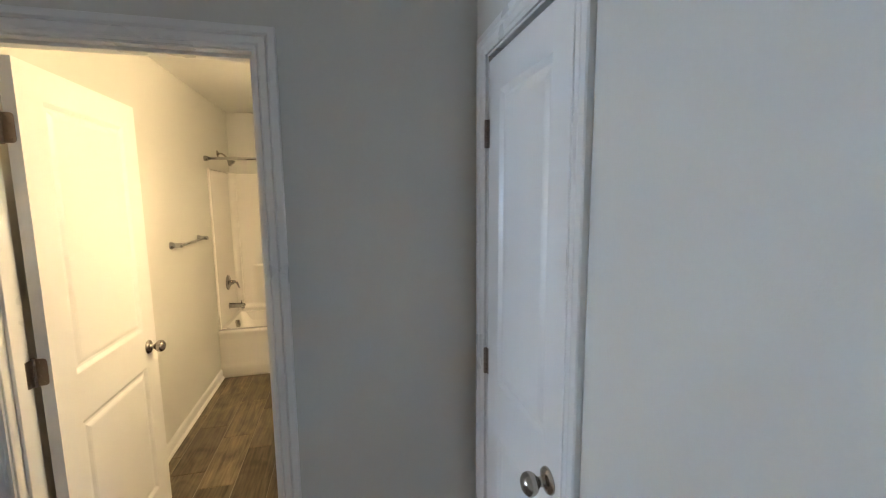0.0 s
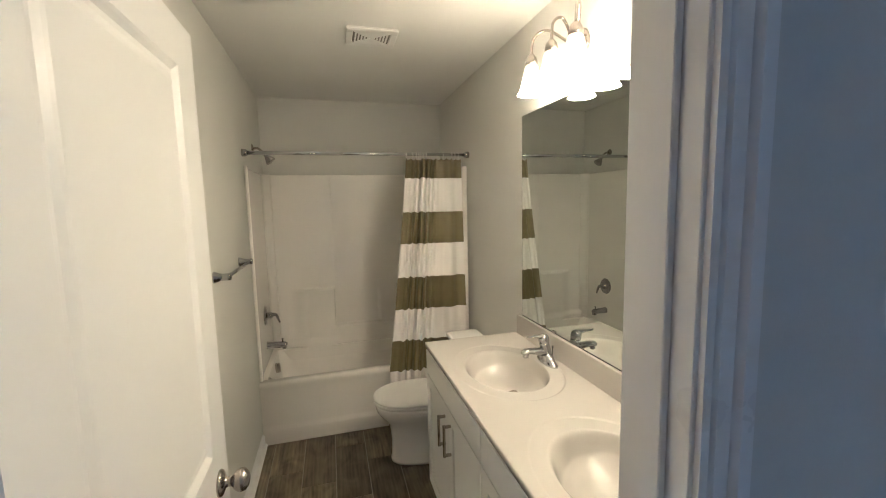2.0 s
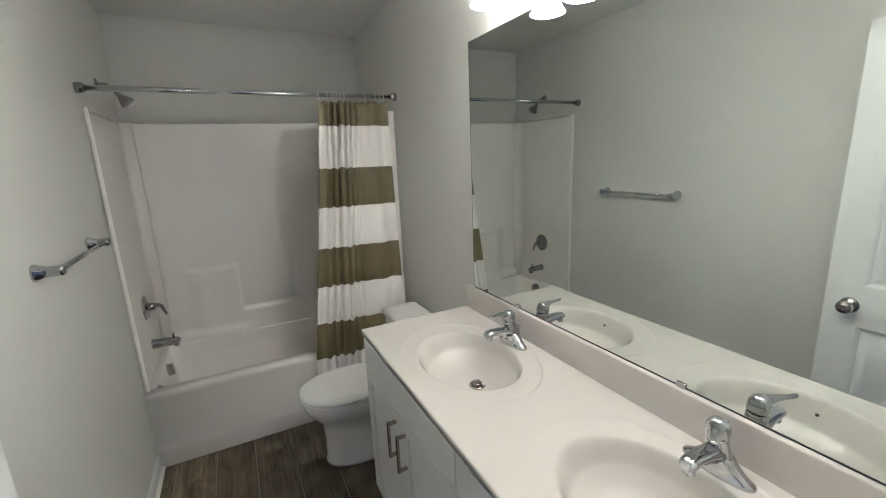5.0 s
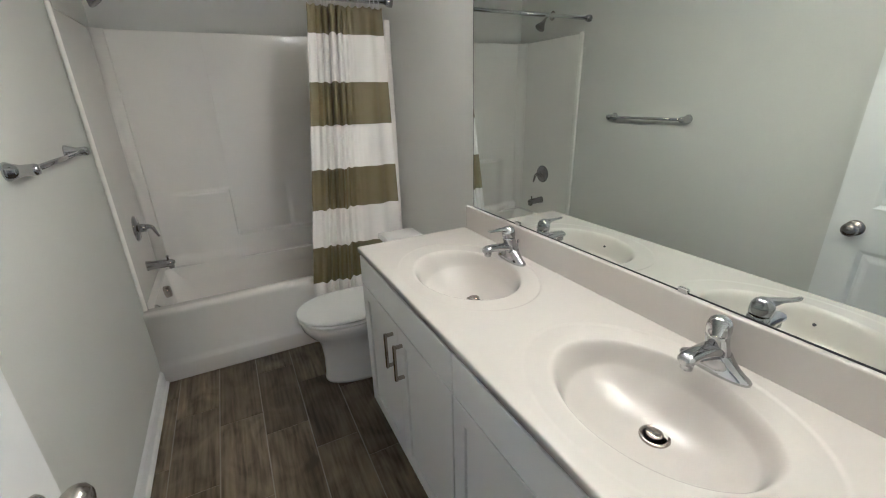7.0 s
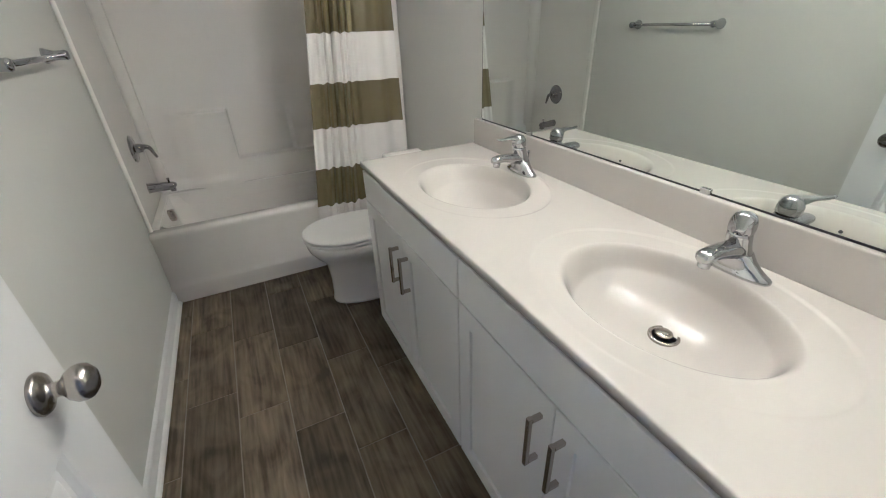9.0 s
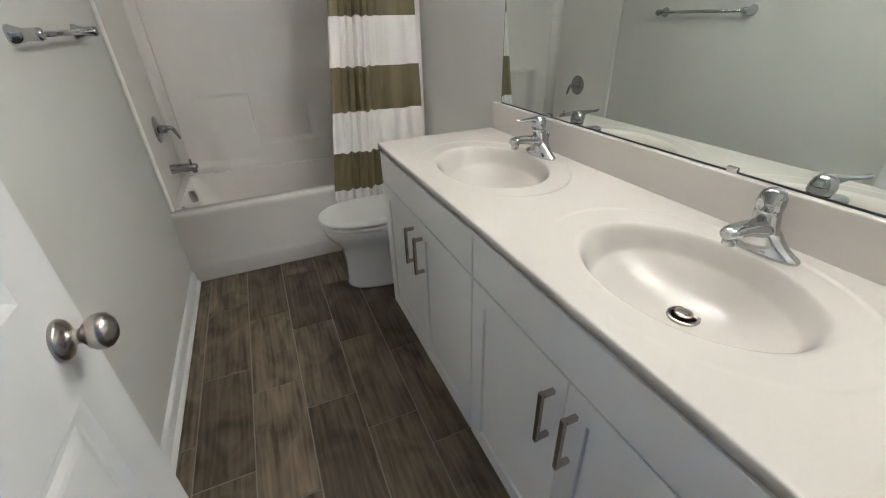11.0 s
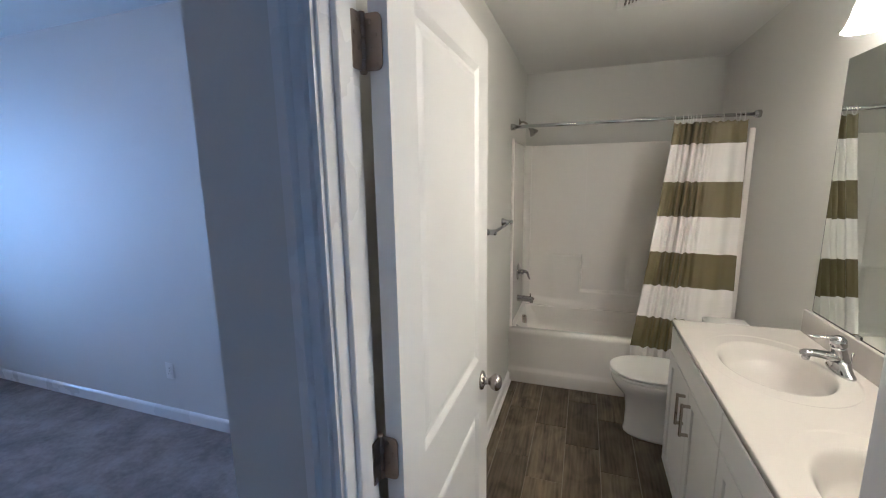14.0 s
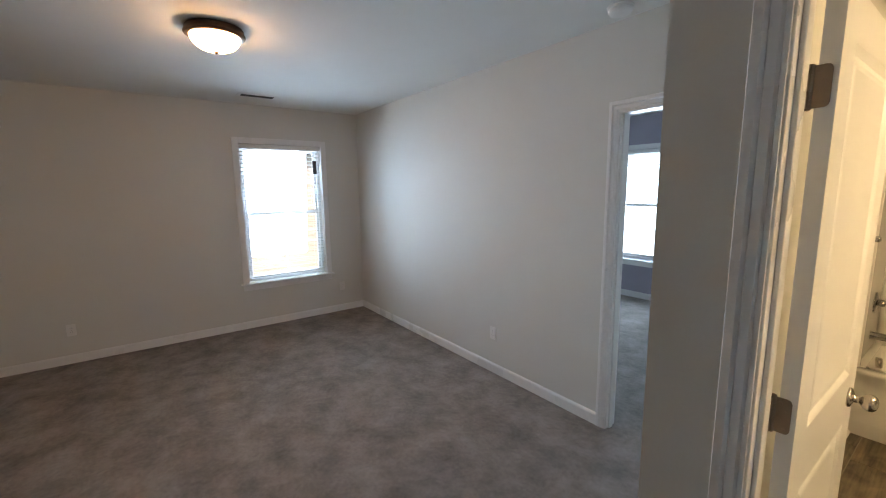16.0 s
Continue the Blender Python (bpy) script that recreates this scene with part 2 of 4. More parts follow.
def thing(name, label, category, at=(0, 0, 0), rz=0, group="", kind=""):
    ob = new(name)
    ob.empty_display_size = 0.1
    ob.matrix_basis = pose(*at, 0, 0, rz)
    return tagged(ob, label, category, group, kind)


def solid(name, boxes, mat, label, category, bevel=0.0):
    bm = bmesh.new()
    for b in boxes:
        box(bm, *b, bevel)
    return tagged(new(name, mesh(name, bm, mat)), label, category, kind="structure")


B = bmesh.new

# ---- structure ----
H, HB = 2.59, 2.50
FY, BY = -2.520, -2.412          # hall and bathroom faces of the door wall
W = 1.512                      # bathroom's width
solid("wall_bath_front", [(-0.09, 0.143, FY, BY, 0, H), (0.909, 1.608, FY, BY, 0, H), (0.143, 0.909, FY, BY, 2.08, H)], WALL, "pale grey painted wall with the bathroom doorway", "wall")
solid("wall_bath_left", [(-0.09, 0, BY, 0.05, 0, H), (-0.09, -0.034, 0.05, 0.79, 0, 1.886), (-0.09, 0, 0.05, 0.79, 1.886, H), (-0.09, 0, 0.79, 2.22, 0, H)], WALL, "pale grey painted wall beside the tub", "wall")
solid("wall_bath_back", [(0, W, 0.79, 0.9, 0, H)], WALL, "pale grey painted wall behind the tub", "wall")
solid("wall_bath_right", [(W, 1.61, BY, 0.9, 0, H)], WALL, "pale grey painted wall behind vanity and toilet", "wall")
solid("wall_closet", [(1.608, 1.72, -5.22, -3.157, 0, H), (1.608, 1.72, -2.617, FY + 0.11, 0, H), (1.608, 1.72, -3.157, -2.617, 2.08, H)], WALL, "pale grey painted wall with a closet door", "wall")
solid("wall_closet_back", [(2.2, 2.3, -5.22, FY + 0.11, 0, H), (1.72, 2.2, -3.5, -3.4, 0, H), (1.72, 2.2, -2.5, -2.4, 0, H)], WALL, "plain wall at the back of the closet", "wall")
solid("wall_bed_north", [(-4.706, -0.99, -1.222, -1.12, 0, H), (-0.19, -0.09, -1.222, -1.12, 0, H), (-0.99, -0.19, -1.222, -1.12, 2.08, H)], WALL, "pale grey painted bedroom wall with a doorway", "wall")
WY0, WY1, WZ0, WZ1 = -2.665, -1.725, 0.545, 2.155
solid("wall_bed_west", [(-4.85, -4.706, -5.22, WY0, 0, H), (-4.85, -4.706, WY1, 2.22, 0, H), (-4.85, -4.706, WY0, WY1, 0, WZ0), (-4.85, -4.706, WY0, WY1, WZ1, H)], WALL, "pale grey painted bedroom wall with a window", "wall")
solid("wall_bed_south", [(-4.706, 1.608, -5.22, -5.1, 0, H)], WALL, "pale grey painted bedroom wall", "wall")
VX0, VX1, VZ0, VZ1 = -2.93, -1.85, 0.56, 2.12
solid("wall_far_room", [(-4.706, VX0, 2.1, 2.25, 0, H), (VX1, -0.09, 2.1, 2.25, 0, H), (VX0, VX1, 2.1, 2.25, 0, VZ0), (VX0, VX1, 2.1, 2.25, VZ1, H)], LILAC, "lilac grey painted wall with a window", "wall")
solid("ceiling", [(-4.85, 2.3, -5.22, 2.25, H, 2.70)], CEIL, "flat white painted bedroom ceiling", "ceiling")
solid("ceiling_bath", [(0, W, BY, 0.79, HB, H - 0.002)], CEIL, "flat white painted bathroom ceiling", "ceiling")
carpet = solid("floor_carpet", [(-4.85, 2.3, -5.22, FY + 0.045, -0.1, 0), (-4.85, -0.09, FY + 0.045, 2.25, -0.1, 0)], CARPET, "brownish grey cut-pile carpet", "carpet")
floor = solid("floor_bath", [(-0.05, 1.6, FY + 0.045, 0.9, -0.1, -0.003)], GROUT, "brown wood-look tile floor with pale grout", "floor")


def skirting(name, runs, label, shoe=False):
    """Baseboard runs: (x0, y0, x1, y1, nx, ny) with the side that faces the room."""
    bm = B()
    for x0, y0, x1, y1, nx, ny in runs:
        prof = [(0.0, 0.0), (0.014, 0.0), (0.014, 0.066), (0.011, 0.076), (0.005, 0.083), (0.0, 0.085)]
        if shoe:
            prof = [(0.0, 0.0), (0.028, 0.0), (0.026, 0.010), (0.020, 0.017), (0.0135, 0.019), *prof[2:]]
        rings(bm, [[(x + d * nx, y + d * ny, h) for d, h in prof] for x, y in ((x0, y0), (x1, y1))])
    for f in bm.faces:
        f.smooth = False
    return tagged(new(name, mesh(name, bm, TRIM)), label, "baseboard", kind="structure")


skirting("baseboard_bath", [(0.0, BY, 0.0, -0.002, 1, 0)], "white bathroom baseboard with shoe moulding", True)
skirting("baseboard_hall", [(-0.09, FY, 0.090, FY, 0, -1), (0.962, FY, 1.608, FY, 0, -1), (1.608, -3.213, 1.608, -5.1, -1, 0), (-0.09, FY, -0.09, -1.222, -1, 0)], "white painted baseboard over carpet")
skirting("baseboard_bedroom", [(-4.706, -1.222, -1.043, -1.222, 0, -1), (-4.706, -5.1, -4.706, -1.222, 1, 0), (-4.706, -5.1, 1.608, -5.1, 0, 1)], "white painted bedroom baseboard")
skirting("baseboard_far_room", [(-4.706, 2.1, -0.09, 2.1, 0, -1), (-4.706, -1.12, -4.706, 2.1, 1, 0)], "white painted baseboard under the far window")


# ---- door trim ----
CAS = [(0.0, 0.0), (0.0, 0.009), (0.009, 0.011), (0.011, 0.006), (0.017, 0.012), (0.034, 0.014), (0.038, 0.009), (0.045, 0.018), (0.063, 0.018), (0.066, 0.014), (0.066, 0.0)]


def casing(name, o, u, n, w, h, label):
    """Moulded door casing on a wall: o the foot of the clear opening, u along it, n out of the wall."""
    o, u, n, k = Vector(o), Vector(u), Vector(n), Vector((0, 0, 1))
    root = thing(name, label, "door trim", kind="structure")
    r = 0.006
    sides = [("casing_leg", [(lambda d: -r - d, lambda d: 0.0), (lambda d: -r - d, lambda d: h + r + d)]),
             ("casing_leg", [(lambda d: w + r + d, lambda d: 0.0), (lambda d: w + r + d, lambda d: h + r + d)]),
             ("casing_head", [(lambda d: -r - d, lambda d: h + r + d), (lambda d: w + r + d, lambda d: h + r + d)])]
    for nm, ends in sides:
        bm = B()
        rings(bm, [[tuple(o + fu(d) * u + fz(d) * k + t * n) for d, t in CAS] for fu, fz in ends])
        for f in bm.faces:
            f.smooth = False
        part(nm, bm, TRIM, root)
    return root


def jamb(name, boxes, label):
    root = thing(name, label, "door jamb", kind="structure")
    for nm, b in boxes:
        part(nm, box(B(), *b, 0.0015, 1), TRIM, root)
    return root


OX0, OX1, OH = 0.161, 0.889, 2.06
casing("trim_bath_door", (OX0, FY, 0), (1, 0, 0), (0, -1, 0), OX1 - OX0, OH, "white moulded casing round the bathroom doorway")
casing("trim_bath_door_inside", (OX0, BY, 0), (1, 0, 0), (0, 1, 0), OX1 - OX0, OH, "white moulded casing inside the bathroom")
jamb("jamb_bath_door", [("jamb_side", (0.1435, OX0, FY - 0.001, BY + 0.001, 0, OH)), ("jamb_side", (OX1, 0.9085, FY - 0.001, BY + 0.001, 0, OH)), ("jamb_head", (0.1435, 0.9085, FY - 0.001, BY + 0.001, OH, 2.0795)),
     ("door_stop", (OX0, OX0 + 0.011, FY + 0.03, BY - 0.037, 0, OH)), ("door_stop", (OX1 - 0.011, OX1, FY + 0.03, BY - 0.037, 0, OH)), ("door_stop", (OX0 + 0.011, OX1 - 0.011, FY + 0.03, BY - 0.037, OH - 0.011, OH))], "white painted jamb of the bathroom doorway")
CY0, CY1 = -3.140, -2.634
casing("trim_closet", (1.608, CY0, 0), (0, 1, 0), (-1, 0, 0), CY1 - CY0, OH, "white moulded casing round the closet door")
jamb("jamb_closet", [("jamb_side", (1.607, 1.72, -3.1565, CY0, 0, OH)), ("jamb_side", (1.607, 1.72, CY1, -2.6175, 0, OH)), ("jamb_head", (1.607, 1.72, -3.1565, -2.6175, OH, 2.0795))], "white painted closet door jamb")
casing("trim_bedroom_door", (-0.97, -1.222, 0), (1, 0, 0), (0, -1, 0), 0.76, OH, "white moulded casing round the bedroom doorway")
jamb("jamb_bedroom_door", [("jamb_side", (-0.9895, -0.97, -1.223, -1.119, 0, OH)), ("jamb_side", (-0.21, -0.1905, -1.223, -1.119, 0, OH)), ("jamb_head", (-0.9895, -0.1905, -1.223, -1.119, OH, 2.0795)),
     ("door_stop", (-0.97, -0.959, -1.20, -1.16, 0, OH)), ("strike_plate", (-0.9702, -0.9685, -1.155, -1.125, 0.90, 0.96))], "white painted jamb with a door stop")


# ---- doors ----
def door_leaf(w, h=2.03, t=0.035, stile=0.115):
    """Two-panel moulded leaf: x from the hinge edge, y from 0 to t, z up."""
    bm = B()
    rails = [(0, 0.21), (0.825, 1.00), (h - 0.105, h)]
    st = min(stile, w * 0.2)
    for x0, x1 in ((0, st), (w - st, w)):
        box(bm, x0, x1, 0, t, 0, h)
    for z0, z1 in rails:
        box(bm, st, w - st, 0, t, z0, z1)
    for z0, z1 in ((0.21, 0.825), (1.00, h - 0.105)):
        for y, s in ((0, 1), (t, -1)):
            loops = []
            for d, dep in ((0, 0), (0.006, 0.003), (0.016, 0.0095), (0.026, 0.0095), (0.038, 0.005), (0.046, 0.0035)):
                yy = y + s * dep
                loops.append([(st + d, yy, z0 + d), (w - st - d, yy, z0 + d), (w - st - d, yy, z1 - d), (st + d, yy, z1 - d)])
            rings(bm, loops, True, False, True)
    for f in bm.faces:
        f.smooth = False
    return bm


def knob(bm, at, axis):
    lathe(bm, [(0.001, 0), (0.032, 0.0), (0.033, 0.003), (0.030, 0.008), (0.020, 0.012), (0.0125, 0.015), (0.0115, 0.026), (0.014, 0.030), (0.022, 0.036), (0.0275, 0.045), (0.0285, 0.053), (0.026, 0.061), (0.018, 0.068), (0.007, 0.071), (0.001, 0.0715)], at, axis, 28)
    return bm


def hinge(bm, ax, ay):
    """Two leaves along directions ax and ay from the pin, with knuckles and screws, centred on the origin."""
    for d, nrm in ((Vector(ax), Vector(ay)), (Vector(ay), Vector(ax))):
        prof = [(0, -0.0445), (0.026, -0.0445), (0.031, -0.043), (0.034, -0.040), (0.036, -0.034), (0.036, 0.034), (0.034, 0.040), (0.031, 0.043), (0.026, 0.0445), (0, 0.0445)]
        rings(bm, [[tuple(d * a + nrm * o + Vector((0, 0, z))) for a, z in prof] for o in (-0.0012, 0.0012)])
        for a, z in ((0.014, 0.032), (0.024, 0.011), (0.014, -0.011), (0.024, -0.034)):
            lathe(bm, [(0.0042, -0.0022), (0.0042, 0.0022), (0.002, 0.0026)], tuple(d * a + Vector((0, 0, z))), tuple(nrm), 10)
    for k in range(5):
        lathe(bm, [(0.0066, -0.0445 + 0.0178 * k + 0.0004), (0.0066, -0.0445 + 0.0178 * (k + 1) - 0.0006)], n=14)
    for s in (1, -1):
        lathe(bm, [(0.0066, s * 0.0445), (0.0055, s * 0.048), (0.001, s * 0.0495)], n=14)
    for f in bm.faces:
        f.smooth = False
    return bm


bath_door = thing("door_bath", "white two-panel door standing open into the bathroom", "door", (OX0 + 0.002, BY + 0.006, 0.012), 89.9, kind="structure")
part("leaf", door_leaf(0.718), DOOR, bath_door, at=pose(0.002, -0.049, 0))
part("door_knob", knob(B(), (0.636, -0.0492, 0.912), (0, -1, 0)), NICKEL, bath_door, "egg-shaped brushed nickel knob")
part("door_knob", knob(B(), (0.636, -0.0138, 0.912), (0, 1, 0)), NICKEL, bath_door, "egg-shaped brushed nickel knob")
part("latch_plate", box(B(), 0.7195, 0.7212, -0.044, -0.019, 0.877, 0.934), NICKEL, bath_door, "brushed nickel latch plate")
for z in (1.823, 1.063, 0.27):
    part("hinge", hinge(B(), (0.0, -1.0, 0.0), (-1.0, 0.049, 0.0)), HINGE, bath_door, "brushed nickel butt hinge", pose(-0.0005, -0.0035, z))

closet_door = thing("door_closet", "white two-panel closet door, shut", "door", (1.6088, CY1 - 0.003, 0.012), -90, kind="structure")
part("leaf", door_leaf(0.503, stile=0.09), DOOR, closet_door)
part("door_knob", knob(B(), (0.442, -0.0002, 0.913), (0, -1, 0)), NICKEL, closet_door, "brushed nickel knob")
for z in (1.808, 1.045, 0.27):
    bm = B()
    for k in range(5):
        lathe(bm, [(0.007, -0.0445 + 0.0178 * k + 0.0004), (0.007, -0.0445 + 0.0178 * (k + 1) - 0.0006)], n=14)
    box(bm, -0.004, 0.012, 0.004, 0.006, -0.0445, 0.0445)
    box(bm, -0.014, -0.002, 0.004, 0.006, -0.0445, 0.0445)
    part("hinge", bm, HINGE, closet_door, "brushed nickel hinge knuckle", pose(-0.001, -0.0075, z))

# ---- bathroom: tub and shower ----
tub = thing("bathtub", "white fibreglass tub with moulded apron front", "bathtub", (0, 0, 0))
bm = B()
# apron: profile swept along x
ap = [(0.002, 0.0), (0.002, 0.002), (0.002, 0.05), (0.002, 0.088), (0.004, 0.100), (0.012, 0.118), (0.015, 0.135), (0.013, 0.36), (0.008, 0.395), (0.003, 0.412), (0.005, 0.426), (0.014, 0.434), (0.03, 0.437), (0.075, 0.436), (0.085, 0.430), (0.092, 0.418), (0.13, 0.10), (0.13, 0.0)]
rings(bm, [[(x, y, z) for y, z in ap] for x in (0.002, W - 0.003)])
for f in bm.faces:
    f.smooth = True
part("apron", bm, FIBRE, tub)
bm = B()
loops = []
for z, d, r in ((0.436, 0.0, 0.05), (0.425, 0.012, 0.07), (0.30, 0.03, 0.10), (0.16, 0.06, 0.13), (0.11, 0.10, 0.14), (0.10, 0.16, 0.12)):
    x0, x1, y0, y1 = 0.038 + d, W - 0.075 - d, 0.082 + d * 0.5, 0.69 - d * 0.6
    loop = []
    for cx, cy, a0 in ((x1 - r, y1 - r, 0), (x0 + r, y1 - r, 90), (x0 + r, y0 + r, 180), (x1 - r, y0 + r, 270)):
        for k in range(7):
            a = radians(a0 + 15 * k)
            loop.append((cx + r * math.cos(a), cy + r * math.sin(a), z))
    loops.append(loop)
rings(bm, loops, True, False, True)
part("basin", bm, FIBRE, tub)
bm = B()
box(bm, -0.030, 0.045, 0.09, 0.785, 0.30, 0.436, 0.006)
box(bm, W - 0.085, W - 0.004, 0.09, 0.785, 0.30, 0.436, 0.006)
box(bm, 0.042, W - 0.08, 0.675, 0.785, 0.30, 0.4355, 0.006)
part("rim", bm, FIBRE, tub)
bm = B()
lathe(bm, [(0.037, -0.006), (0.037, 0.020), (0.033, 0.028), (0.014, 0.031), (0.001, 0.0315)], (0.058, 0.41, 0.384), (1, 0, 0.12), 24)
part("overflow_cover", bm, NICKEL, tub, "round brushed overflow cover")
bm = B()
lathe(bm, [(0.03, 0), (0.03, 0.004), (0.02, 0.007), (0.001, 0.007)], (0.26, 0.39, 0.101), n=20)
part("drain", bm, CHROME, tub, "chrome tub drain")

sur = thing("shower_surround", "white fibreglass three-wall shower surround with moulded shelves", "shower surround", (0, 0, 0.436))
ST = 1.88 - 0.436
LF = 0.006                     # inner face of the panel let into the wall
for x0, x1 in ((-0.032, LF), (W - 0.036, W - 0.003)):
    part("side_panel", box(B(), x0, x1, 0.066, 0.785, 0.002, ST, 0.005, 3), FIBRE, sur)
for a, b in ((0.002, 0.022), (W - 0.038, W - 0.003)):
    part("front_flange", box(B(), a, b, 0.040, 0.078, 0.002, ST + 0.012, 0.008, 4), FIBRE, sur)


def ease(t):
    t = min(max(t, 0.0), 1.0)
    return t * t * (3 - 2 * t)


def panel_relief(x, z):
    """How far the moulded shelves stand out of the back panel; z above the floor."""
    ends = ease((x - 0.16) / 0.16) * ease((1.42 - x) / 0.12)
    high = ease((0.527 - x) / 0.011) * ease((0.932 - z) / 0.014)
    low = ease((0.610 - z) / 0.014)
    beside = 0.45 * ease((x - 0.885) / 0.035) * ease((0.98 - z) / 0.20)
    deck = 0.024 * ease((0.52 - z) / 0.05) * ease((0.62 - x) / 0.22) * ease((x - 0.01) / 0.05)
    return 0.048 * ends * max(high, low, beside) + deck


bm = B()
px_, pz_ = 220, 190
back = [[bm.verts.new((LF + (W - 0.036 - LF) * i / px_, 0.745 - panel_relief(LF + (W - 0.036 - LF) * i / px_, 0.436 + ST * j / pz_), -0.010 + (ST + 0.010) * j / pz_)) for i in range(px_ + 1)] for j in range(pz_ + 1)]
for ra, rb in zip(back, back[1:]):
    for i in range(px_):
        bm.faces.new((ra[i], ra[i + 1], rb[i + 1], rb[i])).smooth = True
rim_ = [bm.verts.new((v.co.x, 0.787, v.co.z)) for v in back[-1]]
for i in range(px_):
    bm.faces.new((back[-1][i], back[-1][i + 1], rim_[i + 1], rim_[i]))
part("back_panel", bm, FIBRE, sur)
for cx, sx in ((LF, 1), (W - 0.036, -1)):
    bm = B()
    n = 10
    arc = [(cx + sx * 0.06 * (1 - math.cos(radians(90 * k / n))), 0.745 - 0.06 * (1 - math.sin(radians(90 * k / n)))) for k in range(n + 1)] + [(cx, 0.745)]
    rings(bm, [[(x, y, z) for x, y in arc] for z in (0.002, ST + 0.004)])
    part("corner_cove", bm, FIBRE, sur)
part("panel_seam", box(B(), 0.531, 0.535, 0.7435, 0.7458, 0.50, ST - 0.002, 0.001, 1), FIBRE, sur)

valve = thing("shower_valve", "chrome shower valve with a lever on the surround wall", "shower valve", (0.006, 0.40, 0.808))
bm = B()
lathe(bm, [(0.001, 0), (0.072, 0.0), (0.074, 0.004), (0.066, 0.012), (0.035, 0.017), (0.026, 0.02), (0.024, 0.045), (0.02, 0.052), (0.001, 0.053)], (0, 0, 0), (1, 0, 0), 32)
part("escutcheon", bm, FITTING, valve)
part("lever", tube(B(), curve([(0.04, 0, 0.0), (0.062, 0, 0.004), (0.082, 0.0, -0.006), (0.092, 0.0, -0.035), (0.102, 0, -0.062)]), [0.014] * 9 + [0.013 - 0.0003 * k for k in range(24)], 12), FITTING, valve, "curved chrome lever")
spout = thing("tub_spout", "chrome tub spout with diverter knob", "tub spout", (0.006, 0.40, 0.575))
part("spout_body", tube(B(), [(0, 0, 0), (0.006, 0, 0), (0.05, 0, -0.001), (0.10, 0, -0.003), (0.128, 0, -0.006), (0.138, 0, -0.010), (0.140, 0, -0.012)], [0.030, 0.028, 0.026, 0.0245, 0.024, 0.019, 0.008], 18), FITTING, spout)
part("spout_mouth", box(B(), 0.108, 0.136, -0.016, 0.016, -0.038, -0.008, 0.005), FITTING, spout)
part("diverter", lathe(B(), [(0.005, 0), (0.005, 0.016), (0.008, 0.018), (0.008, 0.026), (0.002, 0.028)], (0.112, 0, 0.018), n=12), FITTING, spout)
head = thing("shower_fixture", "chrome shower head on a short arm", "shower head", (0.0, 0.40, 2.045))
part("flange", lathe(B(), [(0.001, 0.001), (0.034, 0.001), (0.029, 0.005), (0.014, 0.010), (0.012, 0.014)], (0, 0, 0), (1, 0, 0), 20), NICKEL, head)
part("arm", tube(B(), curve([(0.004, 0, 0), (0.035, 0, 0.002), (0.062, 0, -0.016), (0.085, 0, -0.045)]), 0.0085, 12), NICKEL, head)
part("spray_head", lathe(B(), [(0.011, -0.012), (0.014, 0.0), (0.013, 0.012), (0.02, 0.02), (0.036, 0.052), (0.038, 0.060), (0.034, 0.064), (0.001, 0.065)], (0.085, 0, -0.045), (0.62, 0, -0.78), 24), FITTING, head)

ROD_Y, ROD_Z = 0.004, 1.967
rod = thing("shower_rod", "straight chrome tension rod over the tub", "curtain rod", (0, ROD_Y, ROD_Z))
part("pole", tube(B(), [(0.012, 0, 0), (0.72, 0, 0), (W - 0.012, 0, 0)], 0.0118, 16), CHROME, rod)
part("pole_sleeve", tube(B(), [(0.02, 0, 0), (0.62, 0, 0)], 0.0132, 16), CHROME, rod)
for x, s in ((0.0, 1), (W, -1)):
    part("end_cap", lathe(B(), [(0.001, 0.001), (0.0225, 0.001), (0.0235, 0.006), (0.0225, 0.024), (0.018, 0.034), (0.013, 0.036)], (x, 0, 0), (s, 0, 0), 24), FITTING, rod, "dark grey rubber-faced end cap")

# curtain with pleats, gathered towards the wall
cur = thing("shower_curtain", "satin shower curtain in wide olive and white stripes, drawn aside", "shower curtain", (0, 0, 0))
bm = B()
bounds = [1.938, 1.80, 1.563, 1.34, 1.102, 0.872, 0.648, 0.425, 0.23]
NU = 180
levels = []
for a, b in zip(bounds, bounds[1:]):
    for k in range(6):
        levels.append(a + (b - a) * k / 6)
levels.append(bounds[-1])


def pleat(u, f):
    """Depth of the folds at u across the cloth, f down it: tight pleats in one part, wide soft ones in the other."""
    tight = math.exp(-((u - 0.30) / 0.17) ** 2)
    d = 0.023 * tight * math.sin(2 * math.pi * (u * 12 + 0.12 * math.sin(2 * f)))
    d += 0.012 * math.sin(2 * math.pi * (u * 4.6 + 0.12)) * (0.45 + 0.55 * f)
    d += 0.012 * math.sin(2 * math.pi * (u * 2.6 - 0.2 + 0.1 * f)) * (1 - 0.3 * f)
    return d


rows = []
